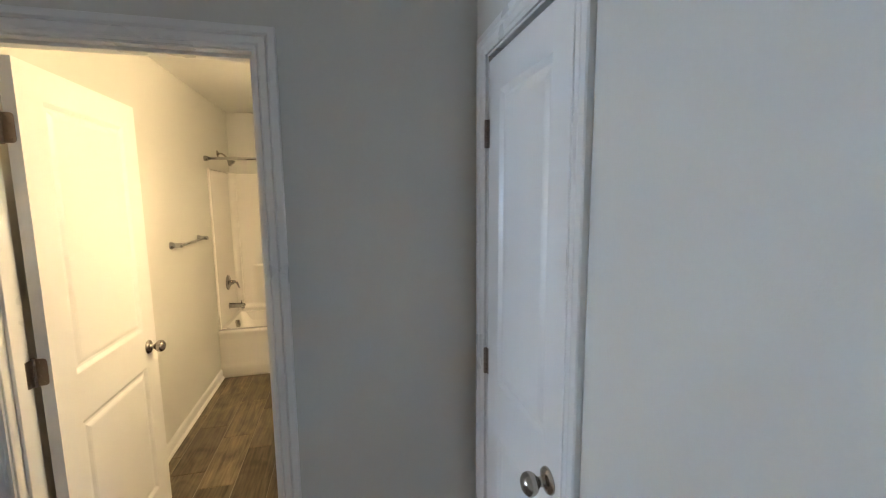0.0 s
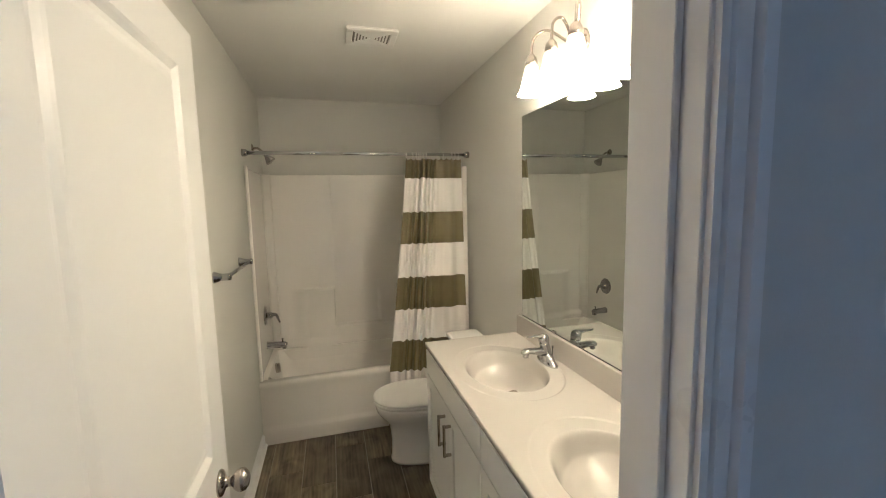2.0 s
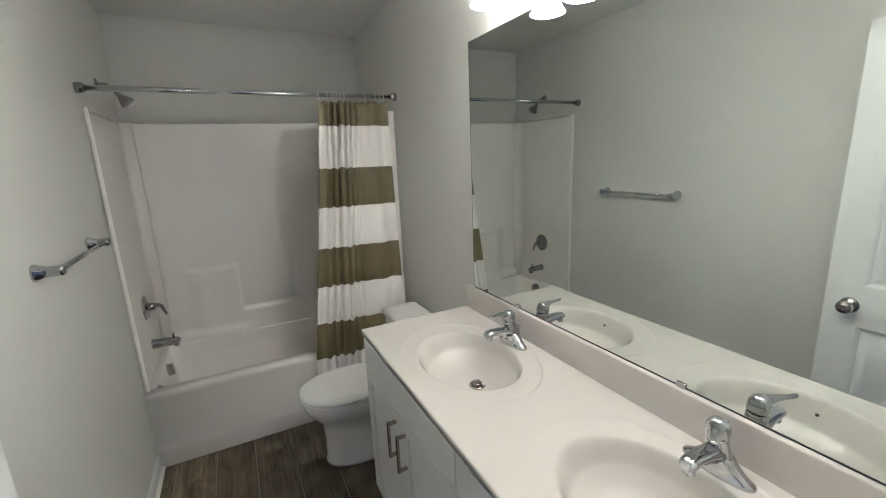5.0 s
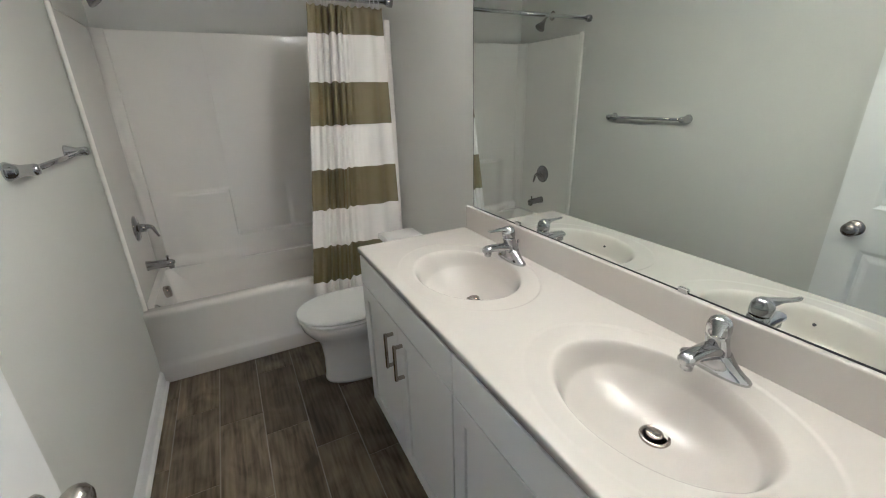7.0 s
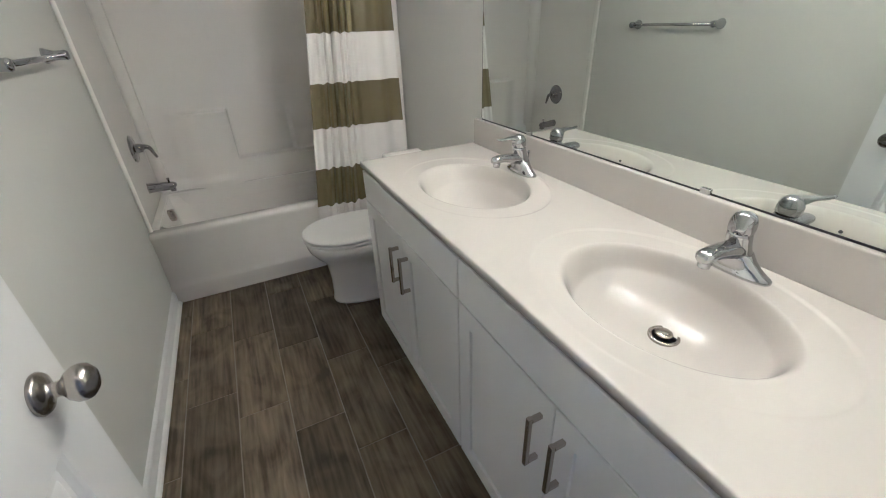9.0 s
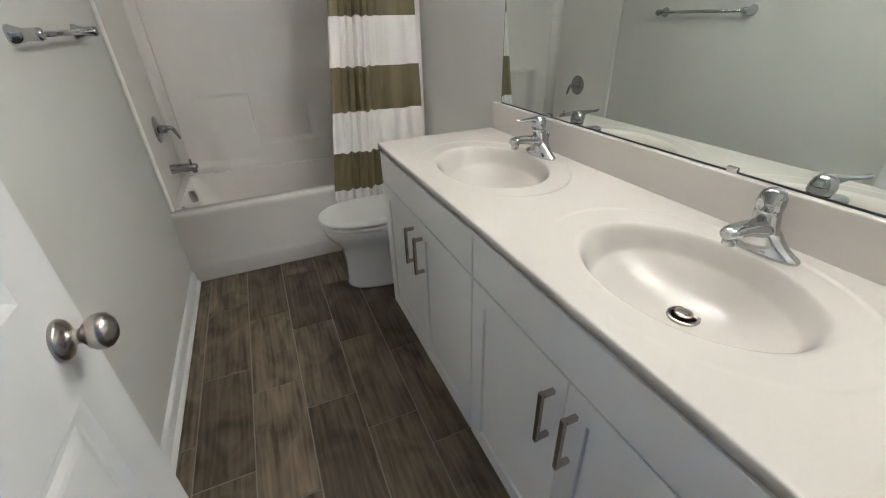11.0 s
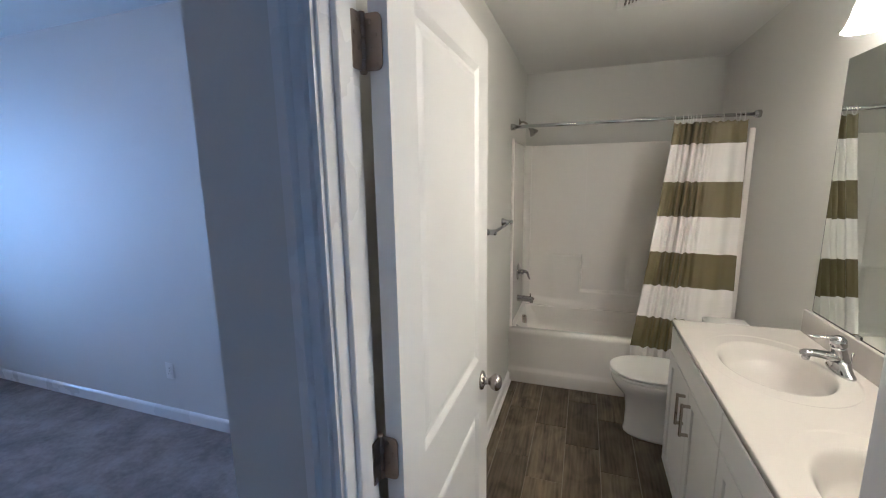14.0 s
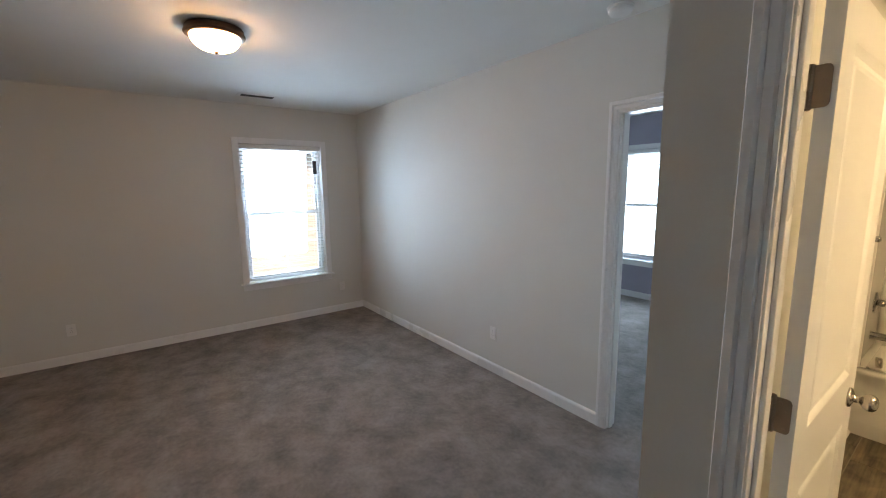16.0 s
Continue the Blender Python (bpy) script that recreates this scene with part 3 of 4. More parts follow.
for z in levels:
    f = (1.938 - z) / 1.7
    left = 1.045 - 0.175 * min(f / 0.9, 1.0) ** 1.1
    right = 1.447 + 0.012 * f
    row = []
    for i in range(NU + 1):
        u = i / NU
        x = left + (right - left) * u + 0.006 * math.sin(2 * math.pi * (u * 12 + 0.1)) * math.exp(-((u - 0.30) / 0.18) ** 2)
        zz = z - 0.006 * math.sin(2 * math.pi * u * 9) * math.exp(-((u - 0.30) / 0.18) ** 2) + 0.012 * (u - 0.5) * f * -1
        y = -0.012 - 0.045 * min(f / 0.78, 1) + pleat(u, f) * (1 - 0.35 * max(0, f - 0.7))
        if f < 0.04:
            zz -= 0.010 * abs(math.sin(math.pi * u * 11)) * (1 - f / 0.04)
        row.append(bm.verts.new((x, min(y, 0.025 if z > 0.5 else -0.012), zz)))
    rows.append(row)
for r, (ra, rb) in enumerate(zip(rows, rows[1:])):
    for i in range(NU):
        fc = bm.faces.new((ra[i], ra[i + 1], rb[i + 1], rb[i]))
        fc.smooth, fc.material_index = True, (r // 6) % 2
cloth = part("cloth", bm, (OLIVE, CREAM), cur)
thick = cloth.modifiers.new("thickness", "SOLIDIFY")
thick.thickness = 0.0015
for x in (1.052, 1.098, 1.125, 1.14, 1.155, 1.172, 1.195, 1.318, 1.382, 1.405, 1.43):
    bm = B()
    tube(bm, [(x + 0.002 * math.sin(a), ROD_Y + 0.019 * math.sin(a), ROD_Z - 0.010 + 0.026 * math.cos(a)) for a in (2 * math.pi * k / 18 for k in range(18))], 0.0022, 6)
    part("curtain_ring", bm, PLASTIC, cur, "white plastic ring")

bar = thing("towel_bar", "chrome towel bar on the wall", "towel bar", (0, -0.575, 1.312))
part("bar", tube(B(), [(0.058, -0.262, 0), (0.058, 0.262, 0)], 0.0085, 14), CHROME, bar)
for y in (-0.267, 0.267):
    bm = B()
    lathe(bm, [(0.001, 0.001), (0.027, 0.001), (0.027, 0.006), (0.021, 0.018), (0.016, 0.035), (0.0165, 0.055), (0.0175, 0.066), (0.013, 0.074), (0.001, 0.076)], (0, y, 0), (1, 0, 0), 24)
    part("bracket", bm, CHROME, bar)

# ---- toilet ----
toilet = thing("toilet", "white porcelain toilet with closed lid beside the vanity", "toilet", (0.72, -0.40, 0))


def egg(z, x0, x1, hw, n=40, p=2.2, shift=0.0):
    """Egg outline: blunt at x1, round at x0."""
    out = []
    for k in range(n):
        a = 2 * math.pi * k / n
        c, s = math.cos(a), math.sin(a)
        cx = x0 + (x1 - x0) * 0.52
        rx = (x1 - cx) if c > 0 else (cx - x0)
        e = 2 / (p + (1.2 if c > 0 else 0))
        out.append((cx + rx * math.copysign(abs(c) ** e, c), hw * math.copysign(abs(s) ** (2 / p), s) + shift, z))
    return out


bm = B()
rings(bm, [egg(0.0, 0.098, 0.60, 0.120), egg(0.015, 0.098, 0.60, 0.120), egg(0.03, 0.104, 0.597, 0.116), egg(0.14, 0.106, 0.59, 0.114), egg(0.20, 0.10, 0.59, 0.117), egg(0.25, 0.09, 0.59, 0.128), egg(0.30, 0.045, 0.585, 0.158), egg(0.34, 0.018, 0.58, 0.178), egg(0.375, 0.010, 0.575, 0.185), egg(0.388, 0.016, 0.57, 0.180)])
part("bowl", bm, PORCELAIN, toilet)
bm = B()
rings(bm, [egg(0.392, 0.008, 0.50, 0.184), egg(0.396, 0.002, 0.505, 0.189), egg(0.406, 0.002, 0.505, 0.189), egg(0.410, 0.008, 0.50, 0.184)])
part("seat", bm, PLASTIC, toilet)
bm = B()
rings(bm, [egg(0.4155, 0.006, 0.50, 0.182), egg(0.4185, 0.0, 0.505, 0.190), egg(0.426, 0.001, 0.505, 0.189), egg(0.434, 0.012, 0.49, 0.178), egg(0.438, 0.05, 0.46, 0.14), egg(0.439, 0.12, 0.40, 0.08)])
part("lid", bm, PLASTIC, toilet)
part("tank", box(B(), 0.555, 0.765, -0.215, 0.215, 0.36, 0.685, 0.022, 4), PORCELAIN, toilet)
part("tank_lid", box(B(), 0.540, 0.772, -0.228, 0.228, 0.687, 0.725, 0.014, 4), PORCELAIN, toilet)
part("flush_lever", tube(B(), [(0.553, 0.16, 0.64), (0.535, 0.16, 0.64), (0.528, 0.15, 0.638), (0.526, 0.08, 0.630)], [0.011, 0.009, 0.007, 0.006], 10), CHROME, toilet, "chrome flush lever")
for y in (-0.07, 0.07):
    part("seat_hinge", box(B(), 0.495, 0.530, y - 0.02, y + 0.02, 0.390, 0.425, 0.006), PLASTIC, toilet)

# ---- vanity ----
VF = 0.990


def vanity_cabinet(y_far, y_near, label, edge):
    root = thing("vanity_cabinet", label, "cabinet", (0, 0, 0), group="vanity cabinets")
    bm = B()
    n_, f_ = y_near + 0.003, y_far - 0.003
    box(bm, VF, VF + 0.018, n_, f_, 0.115, 0.867)
    box(bm, W - 0.010, W - 0.002, n_, f_, 0.115, 0.867)
    box(bm, VF + 0.018, W - 0.010, n_, n_ + 0.016, 0.115, 0.867)
    box(bm, VF + 0.018, W - 0.010, f_ - 0.016, f_, 0.115, 0.867)
    box(bm, VF + 0.018, W - 0.010, n_ + 0.016, f_ - 0.016, 0.115, 0.133)
    part("carcass", bm, CABINET, root)
    part("toe_kick", box(B(), VF + 0.075, W - 0.01, y_near + 0.001, y_far - 0.001, 0.0, 0.114), CABINET, root)
    f0, f1 = VF - 0.019, VF - 0.0005
    part("drawer_front", box(B(), f0, f1, y_near + 0.004, y_far - 0.004, 0.735, 0.860, 0.0018, 1), CABINET, root)
    mid = (y_far + y_near) / 2
    for a, b, hy in ((mid + 0.0015, y_far - 0.004, mid + 0.044 - 0.010 * edge), (y_near + 0.004, mid - 0.0015, mid - 0.044 + 0.010 * edge)):
        s = 0.058
        bm = B()
        loops = []
        for q, dep in ((0.0, f1), (0.0, f0 + 0.0015), (0.0015, f0), (s - 0.0015, f0), (s, f0 + 0.0015), (s, f0 + 0.009)):
            loops.append([(dep, a + q, 0.122 + q), (dep, b - q, 0.122 + q), (dep, b - q, 0.730 - q), (dep, a + q, 0.730 - q)])
        rings(bm, loops)
        for fc in bm.faces:
            fc.smooth = False
        d = part("cabinet_door", bm, CABINET, root)
        bm = B()
        hx = f0 - 0.031
        box(bm, hx - 0.005, hx + 0.005, hy - 0.0055, hy + 0.0055, 0.535, 0.680, 0.0015, 2)
        for z in (0.543, 0.672):
            box(bm, hx + 0.004, f0 - 0.0005, hy - 0.0055, hy + 0.0055, z - 0.0055, z + 0.0055, 0.001, 1)
        part("pull_handle", bm, NICKEL, d, "square brushed nickel bar pull")
    return root


VS = -1.632
vanity_cabinet(-0.822, VS, "white shaker vanity cabinet beside the toilet", 0)
vanity_cabinet(VS, BY + 0.003, "white shaker vanity cabinet next to the doorway", 1)

SINKS = ((1.228, -1.262), (1.230, -2.005))
CT = 0.892
X0, X1, Y0, Y1 = 0.969, W - 0.001, BY + 0.002, -0.812


def top_height(x, y):
    z = CT
    for cx, cy in SINKS:
        r = math.hypot((x - cx) / 0.168, (y - cy) / 0.222)
        ro = math.hypot((x - cx - 0.004) / 0.226, (y - cy) / 0.302)
        back = min(max(0.5 + 0.5 * (x - cx) / 0.10, 0.0), 1.0)      # crisp rim at the back, rounded at the front
        if ro < 1.02:
            t = min(max((1.02 - ro) / 0.03, 0), 1)
            z -= 0.0035 * t * t * (3 - 2 * t) * (0.25 + 0.75 * back)
        if r < 1.06:
            q = min(max((1.05 - r) / (0.26 - 0.14 * back), 0), 1)
            lip = q * q * (3 - 2 * q)
            z -= 0.040 * lip + 0.086 * lip * (1 - min(r, 1.0) ** 2.7)
    return z


worktop = thing("sink_counter", "off-white cultured marble vanity top with two oval basins", "countertop", (0, 0, 0))
bm = B()
nx, ny = 176, 480
e = 0.004
grid = []
for j in range(ny + 1):
    y = Y0 + (Y1 - Y0) * j / ny
    grid.append([(X0 + e + (X1 - X0 - e) * i / nx, y) for i in range(nx + 1)])
vs = [[bm.verts.new((x, y, top_height(x, y))) for x, y in row] for row in grid]
for a, b in zip(vs, vs[1:]):
    for i in range(nx):
        bm.faces.new((a[i], a[i + 1], b[i + 1], b[i])).smooth = True
edge_prof = [(X0 + 0.0012, CT - 0.0012), (X0, CT - 0.004), (X0, CT - 0.0215), (X0 + 0.03, CT - 0.0235)]
last = [row[0] for row in vs]
for px, pz in edge_prof:
    cur_row = [bm.verts.new((px, v.co.y, pz)) for v in last]
    for j in range(ny):
        bm.faces.new((last[j], last[j + 1], cur_row[j + 1], cur_row[j])).smooth = True
    last = cur_row
far = vs[-1]
low = [bm.verts.new((v.co.x, v.co.y, CT - 0.0235)) for v in far]
for i in range(nx):
    bm.faces.new((far[i], far[i + 1], low[i + 1], low[i]))
part("slab", bm, MARBLE, worktop)
part("backsplash", box(B(), W - 0.020, W - 0.001, Y0, Y1 - 0.012, CT - 0.002, 1.000, 0.004, 3), MARBLE, worktop)
for cx, cy in SINKS:
    bm = B()
    zb = top_height(cx + 0.045, cy)
    lathe(bm, [(0.0245, 0.0015), (0.0255, 0.004), (0.030, 0.0045), (0.033, 0.002), (0.033, -0.002)], (cx + 0.045, cy, zb), n=28, caps=False)
    dr = part("sink_drain", bm, NICKEL, worktop, "round nickel sink drain")
    # the hole's shade is a near-black disc inside the ring
    part("drain_shade", lathe(B(), [(0.0245, 0.0025), (0.001, 0.0025)], (cx + 0.045, cy, zb), n=24), BLACKISH, dr, "dark disc as shade in the drain hole")
    part("drain_stopper", lathe(B(), [(0.012, 0.003), (0.018, 0.008), (0.0185, 0.011), (0.014, 0.0135), (0.001, 0.0145)], (cx + 0.041, cy, zb), n=24), NICKEL, dr)
    bm = B()
    # solid dark disc in place of the shaded overflow hole
    lathe(bm, [(0.0045, 0), (0.0045, 0.004)], (cx - 0.148, cy, top_height(cx - 0.150, cy) - 0.001), (0.9, 0, 0.45), 12)
    part("overflow_shade", bm, BLACKISH, worktop, "small dark disc as shade of the overflow hole")


def faucet(y, swing):
    root = thing("faucet", "chrome single-lever faucet on the vanity top", "faucet", (1.440, y, CT - 0.005), group="vanity faucets")
    n = 36

    def oval(cx, z, a, b, p=2.0):
        return [(cx + a * math.copysign(abs(math.cos(q)) ** (2 / p), math.cos(q)), b * math.copysign(abs(math.sin(q)) ** (2 / p), math.sin(q)), z) for q in (2 * math.pi * k / n for k in range(n))]

    bm = B()
    rings(bm, [oval(0, 0, 0.027, 0.078, 2.3), oval(0, 0.007, 0.027, 0.078, 2.3), oval(0, 0.011, 0.025, 0.075, 2.2), oval(0, 0.016, 0.024, 0.066), oval(0, 0.024, 0.024, 0.053), oval(-0.001, 0.036, 0.0245, 0.040), oval(-0.002, 0.048, 0.025, 0.031)])
    part("base", bm, CHROME, root)
    bm = B()
    rings(bm, [oval(-0.001, 0.036, 0.0245, 0.036), oval(-0.004, 0.050, 0.024, 0.028), oval(-0.008, 0.066, 0.0235, 0.0245), oval(-0.013, 0.084, 0.0235, 0.0235), oval(-0.0155, 0.094, 0.023, 0.023), oval(-0.0155, 0.0955, 0.0215, 0.0215)])
    part("body", bm, CHROME, root)
    bm = B()
    loops = []
    for x, z, hw, hh in ((-0.004, 0.050, 0.025, 0.021), (-0.030, 0.056, 0.023, 0.018), (-0.060, 0.062, 0.0205, 0.0145), (-0.090, 0.065, 0.019, 0.0125), (-0.110, 0.064, 0.0185, 0.0125), (-0.120, 0.062, 0.016, 0.011), (-0.126, 0.060, 0.009, 0.006)):
        loops.append([(x, hw * math.copysign(abs(math.cos(q)) ** 0.85, math.cos(q)), z + hh * math.copysign(abs(math.sin(q)) ** 0.85, math.sin(q))) for q in (2 * math.pi * k / 20 for k in range(20))])
    rings(bm, loops)
    part("spout", bm, CHROME, root)
    part("aerator", lathe(B(), [(0.010, 0), (0.0125, 0.002), (0.013, 0.016), (0.012, 0.018)], (-0.108, 0, 0.037), (0.08, 0, 1), 18), CHROME, root)
    turn = pose(-0.0155, 0, 0.0965, 0, 0, swing)
    bm = B()
    lathe(bm, [(0.0222, 0.0), (0.0242, 0.002), (0.0248, 0.012), (0.0238, 0.024), (0.0195, 0.034), (0.012, 0.040), (0.005, 0.0425), (0.001, 0.0428)], (0, 0, 0), (-0.12, 0, 1), 28)
    cap = part("lever_dome", bm, CHROME, root, at=turn)
    bm = B()
    loops = []
    for x, z, hw, hh in ((0.004, 0.025, 0.018, 0.014), (-0.018, 0.029, 0.017, 0.010), (-0.036, 0.033, 0.0135, 0.006), (-0.054, 0.033, 0.0105, 0.0045), (-0.072, 0.032, 0.009, 0.004), (-0.086, 0.034, 0.008, 0.0035), (-0.092, 0.0365, 0.005, 0.0025)):
        loops.append([(x, hw * math.cos(q), z + hh * math.sin(q)) for q in (2 * math.pi * k / 16 for k in range(16))])
    rings(bm, loops)
    part("lever", bm, CHROME, cap)
    part("set_screw", lathe(B(), [(0.0035, 0), (0.0035, 0.0015), (0.001, 0.0016)], (-0.0240, 0, 0.008), (-1, 0, 0), 10), BLACKISH, cap, "small dark set screw")
    part("lift_rod", lathe(B(), [(0.0025, 0), (0.0025, 0.045), (0.005, 0.047), (0.005, 0.056), (0.001, 0.058)], (0.028, 0, 0.02), n=10), CHROME, root)
    return root


faucet(-1.252, 0)
faucet(-2.008, 24)

mir = thing("wall_mirror", "large frameless mirror above the vanity", "mirror", (W - 0.001, 0, 0))
MY0, MY1, MZ0, MZ1 = -2.365, -0.870, 1.005, 2.060
part("mirror_glass", box(B(), -0.0055, 0, MY0, MY1, MZ0, MZ1, 0.0008, 1), MIRROR, mir)
part("mirror_edge", box(B(), -0.0050, 0, MY0, MY1, MZ0 - 0.0045, MZ0 - 0.0003), BLACKISH, mir, "dark lower mirror edge")
part("mirror_edge", box(B(), -0.0050, 0, MY1 + 0.0005, MY1 + 0.003, MZ0, MZ1), BLACKISH, mir, "dark side mirror edge")
for y in (-1.20, -1.872):
    part("mirror_clip", box(B(), -0.011, -0.001, y - 0.013, y + 0.013, MZ0 - 0.006, MZ0 + 0.010, 0.003), CHROME, mir, "small clear mirror clip")


def vanity_light(y):
    root = thing("vanity_light", "three-light brushed nickel wall fixture with lit bell shades", "wall light", (W, y, 2.232), group="vanity lights")
    bm = B()
    lathe(bm, [(0.001, 0.001), (0.062, 0.001), (0.060, 0.010), (0.050, 0.018), (0.020, 0.026), (0.012, 0.034), (0.001, 0.035)], (0, 0, 0), (-1, 0, 0), 28)
    part("backplate", bm, NICKEL, root)
    for dy in (-0.163, 0.0, 0.163):
        pts = curve([(-0.03, dy * 0.08, 0.0), (-0.05, dy * 0.35, 0.045), (-0.085, dy * 0.72, 0.095), (-0.122, dy * 0.97, 0.075), (-0.130, dy, 0.01), (-0.130, dy, -0.012)])
        part("arm", tube(B(), pts, 0.0058, 10), NICKEL, root)
        part("socket_cup", lathe(B(), [(0.008, 0.012), (0.014, 0.006), (0.021, -0.004), (0.026, -0.022), (0.027, -0.034), (0.022, -0.036)], (-0.130, dy, 0), n=20), NICKEL, root)
        bm = B()
        lathe(bm, [(0.022, -0.034), (0.029, -0.046), (0.034, -0.070), (0.039, -0.10), (0.046, -0.128), (0.056, -0.148), (0.061, -0.154), (0.056, -0.155), (0.041, -0.128), (0.032, -0.09), (0.022, -0.04)], (-0.130, dy, 0), n=28, caps=False)
        part("shade", bm, SHADE, root, "lit frosted glass bell shade")
    return root


vanity_light(-1.372)
vanity_light(-2.075)

fan = thing("exhaust_fan", "white square ceiling exhaust fan grille", "ceiling vent", (0.772, -0.60, HB))
bm = B()
box(bm, -0.130, 0.130, -0.11, 0.11, -0.006, -0.0005, 0.003, 1)
for a in ((-0.13, 0.13, -0.11, -0.075), (-0.13, 0.13, 0.075, 0.11), (-0.13, -0.095, -0.075, 0.075), (0.095, 0.13, -0.075, 0.075)):
    box(bm, *a, -0.016, -0.006, 0.003, 1)
part("frame", bm, PLASTIC, fan)
# no real opening: a flat sheet coloured as the shade within
part("opening_shade", box(B(), -0.095, 0.095, -0.075, 0.075, -0.0085, -0.006), VENTGREY, fan, "grey sheet as shade behind the fan grille")
for k in range(12):
    x = -0.088 + 0.016 * k
    w = 0.070 * abs(k - 5.5) / 5.5
    for s in (-1, 1):
        part("grille_web", box(B(), x - 0.0045, x + 0.0045, min(s * w, s * 0.075), max(s * w, s * 0.075), -0.0155, -0.009), PLASTIC, fan)
    if k < 11:
        part("slat", box(B(), x + 0.0045, x + 0.0115, -0.075, 0.075, -0.0158, -0.009), PLASTIC, fan)
reg = thing("ceiling_register", "white ceiling air register with grey grille", "ceiling vent", (0.385, -1.30, HB))
bm = B()
for a in ((-0.11, 0.11, -0.16, -0.10), (-0.11, 0.11, 0.10, 0.16), (-0.11, -0.06, -0.10, 0.10), (0.06, 0.11, -0.10, 0.10)):
    box(bm, *a, -0.008, -0.0005, 0.002, 1)
part("frame", bm, PLASTIC, reg)
# shade of the duct put in as a thin grey sheet
part("opening_shade", box(B(), -0.06, 0.06, -0.10, 0.10, -0.003, -0.0005), VENTGREY, reg, "grey sheet as shade behind the register slats")
for k in range(9):
    part("slat", box(B(), -0.06, 0.06, -0.094 + 0.0225 * k, -0.086 + 0.0225 * k, -0.0075, -0.0035), PLASTIC, reg)

# ---- bedroom ----
def sash_window(name, o, u, n, w, z0, z1, label, slat_z, slat_tilt):
    """A double-hung window with casing, stool, apron and a slatted blind. o: jamb foot in plan on the room face, u along, n into the room."""
    o, u, n, k = Vector((o[0], o[1], 0)), Vector(u), Vector(n), Vector((0, 0, 1))
    m = Matrix.Identity(4)
    for i in range(3):
        m[i][0], m[i][1], m[i][2], m[i][3] = u[i], n[i], k[i], o[i]
    root = new(name)
    root.matrix_basis = m
    tagged(root, label, "window", kind="structure")
    c = 0.066
    part("window_casing", box(B(), -c, 0, 0.0005, 0.018, z0, z1 + c, 0.003, 2), TRIM, root)
    part("window_casing", box(B(), w, w + c, 0.0005, 0.018, z0, z1 + c, 0.003, 2), TRIM, root)
    part("window_casing", box(B(), 0, w, 0.0005, 0.018, z1, z1 + c, 0.003, 2), TRIM, root)
    part("window_sill", box(B(), -c - 0.025, w + c + 0.025, -0.06, 0.045, z0 - 0.024, z0 - 0.001, 0.006, 3), TRIM, root)
    part("window_apron", box(B(), -c, w + c, 0.0005, 0.016, z0 - 0.09, z0 - 0.025, 0.003, 2), TRIM, root)
    f = 0.035
    bm = B()
    for a in ((0.0005, f, z0, z1), (w - f, w - 0.0005, z0, z1), (f, w - f, z0, z0 + f), (f, w - f, z1 - f, z1 - 0.0005)):
        box(bm, a[0], a[1], -0.135, -0.075, a[2], a[3], 0.003, 1)
    part("window_frame", bm, VINYL, root)
    zm = (z0 + z1) / 2
    for y0, a, b in ((-0.108, z0 + f, zm + 0.02), (-0.130, zm - 0.02, z1 - f)):
        bm = B()
        g = 0.034
        for q in ((f, f + g, a, b), (w - f - g, w - f, a, b), (f + g, w - f - g, a, a + g), (f + g, w - f - g, b - g, b)):
            box(bm, q[0], q[1], y0, y0 + 0.022, q[2], q[3], 0.003, 1)
        box(bm, w / 2 - 0.008, w / 2 + 0.008, y0 + 0.006, y0 + 0.016, a + g, b - g)
        box(bm, f + g, w - f - g, y0 + 0.0065, y0 + 0.0155, (a + b) / 2 - 0.007, (a + b) / 2 + 0.007)
        s = part("sash", bm, VINYL, root)
        p = part("pane", box(B(), f + g, w - f - g, y0 + 0.009, y0 + 0.012, a + g, b - g), GLASS, s)
        p.visible_shadow = False
    bl = new("window_blind")
    bl.matrix_basis = m
    tagged(bl, "white slatted blind lowered over the window", "blind")
    part("headrail", box(B(), 0.006, w - 0.006, -0.052, -0.012, z1 - 0.055, z1 - 0.002, 0.003, 2), PLASTIC, bl)
    sm = B()
    c0, s0 = math.cos(radians(slat_tilt)), math.sin(radians(slat_tilt))
    prof = [(-0.024, 0.0), (-0.012, 0.0022), (0.0, 0.003), (0.012, 0.0022), (0.024, 0.0), (0.012, -0.0006), (0.0, 0.0004), (-0.012, -0.0006)]
    rings(sm, [[(x, c0 * a - s0 * h, s0 * a + c0 * h) for a, h in prof] for x in (0.010, w - 0.010)])
    me = mesh("slat", sm, PLASTIC)
    z = z1 - 0.085
    while z > slat_z:
        sl = new("slat", me)
        sl.parent = bl
        sl.matrix_basis = pose(0, -0.032, z)
        z -= 0.046
    part("bottom_rail", box(B(), 0.010, w - 0.010, -0.045, -0.019, z, z + 0.014, 0.003, 2), PLASTIC, bl)
    for x in (0.13, w - 0.13, w / 2):
        part("ladder_cord", tube(B(), [(x, -0.032, z1 - 0.05), (x, -0.032, z)], 0.0012, 6), PLASTIC, bl)
    return bl


blind = sash_window("window_1", (-4.706, WY0), (0, 1, 0), (1, 0, 0), WY1 - WY0, WZ0, WZ1, "white double-hung window with moulded casing and sill", 0.60, 7)
part("wand", tube(B(), [(0.06, -0.008, WZ1 - 0.06), (0.06, -0.006, 1.2)], 0.004, 8), PLASTIC, blind)
part("warning_tag", box(B(), 0.835, 0.885, -0.010, -0.0085, 1.82, 1.98), BLACKISH, blind, "dark cardboard tag")
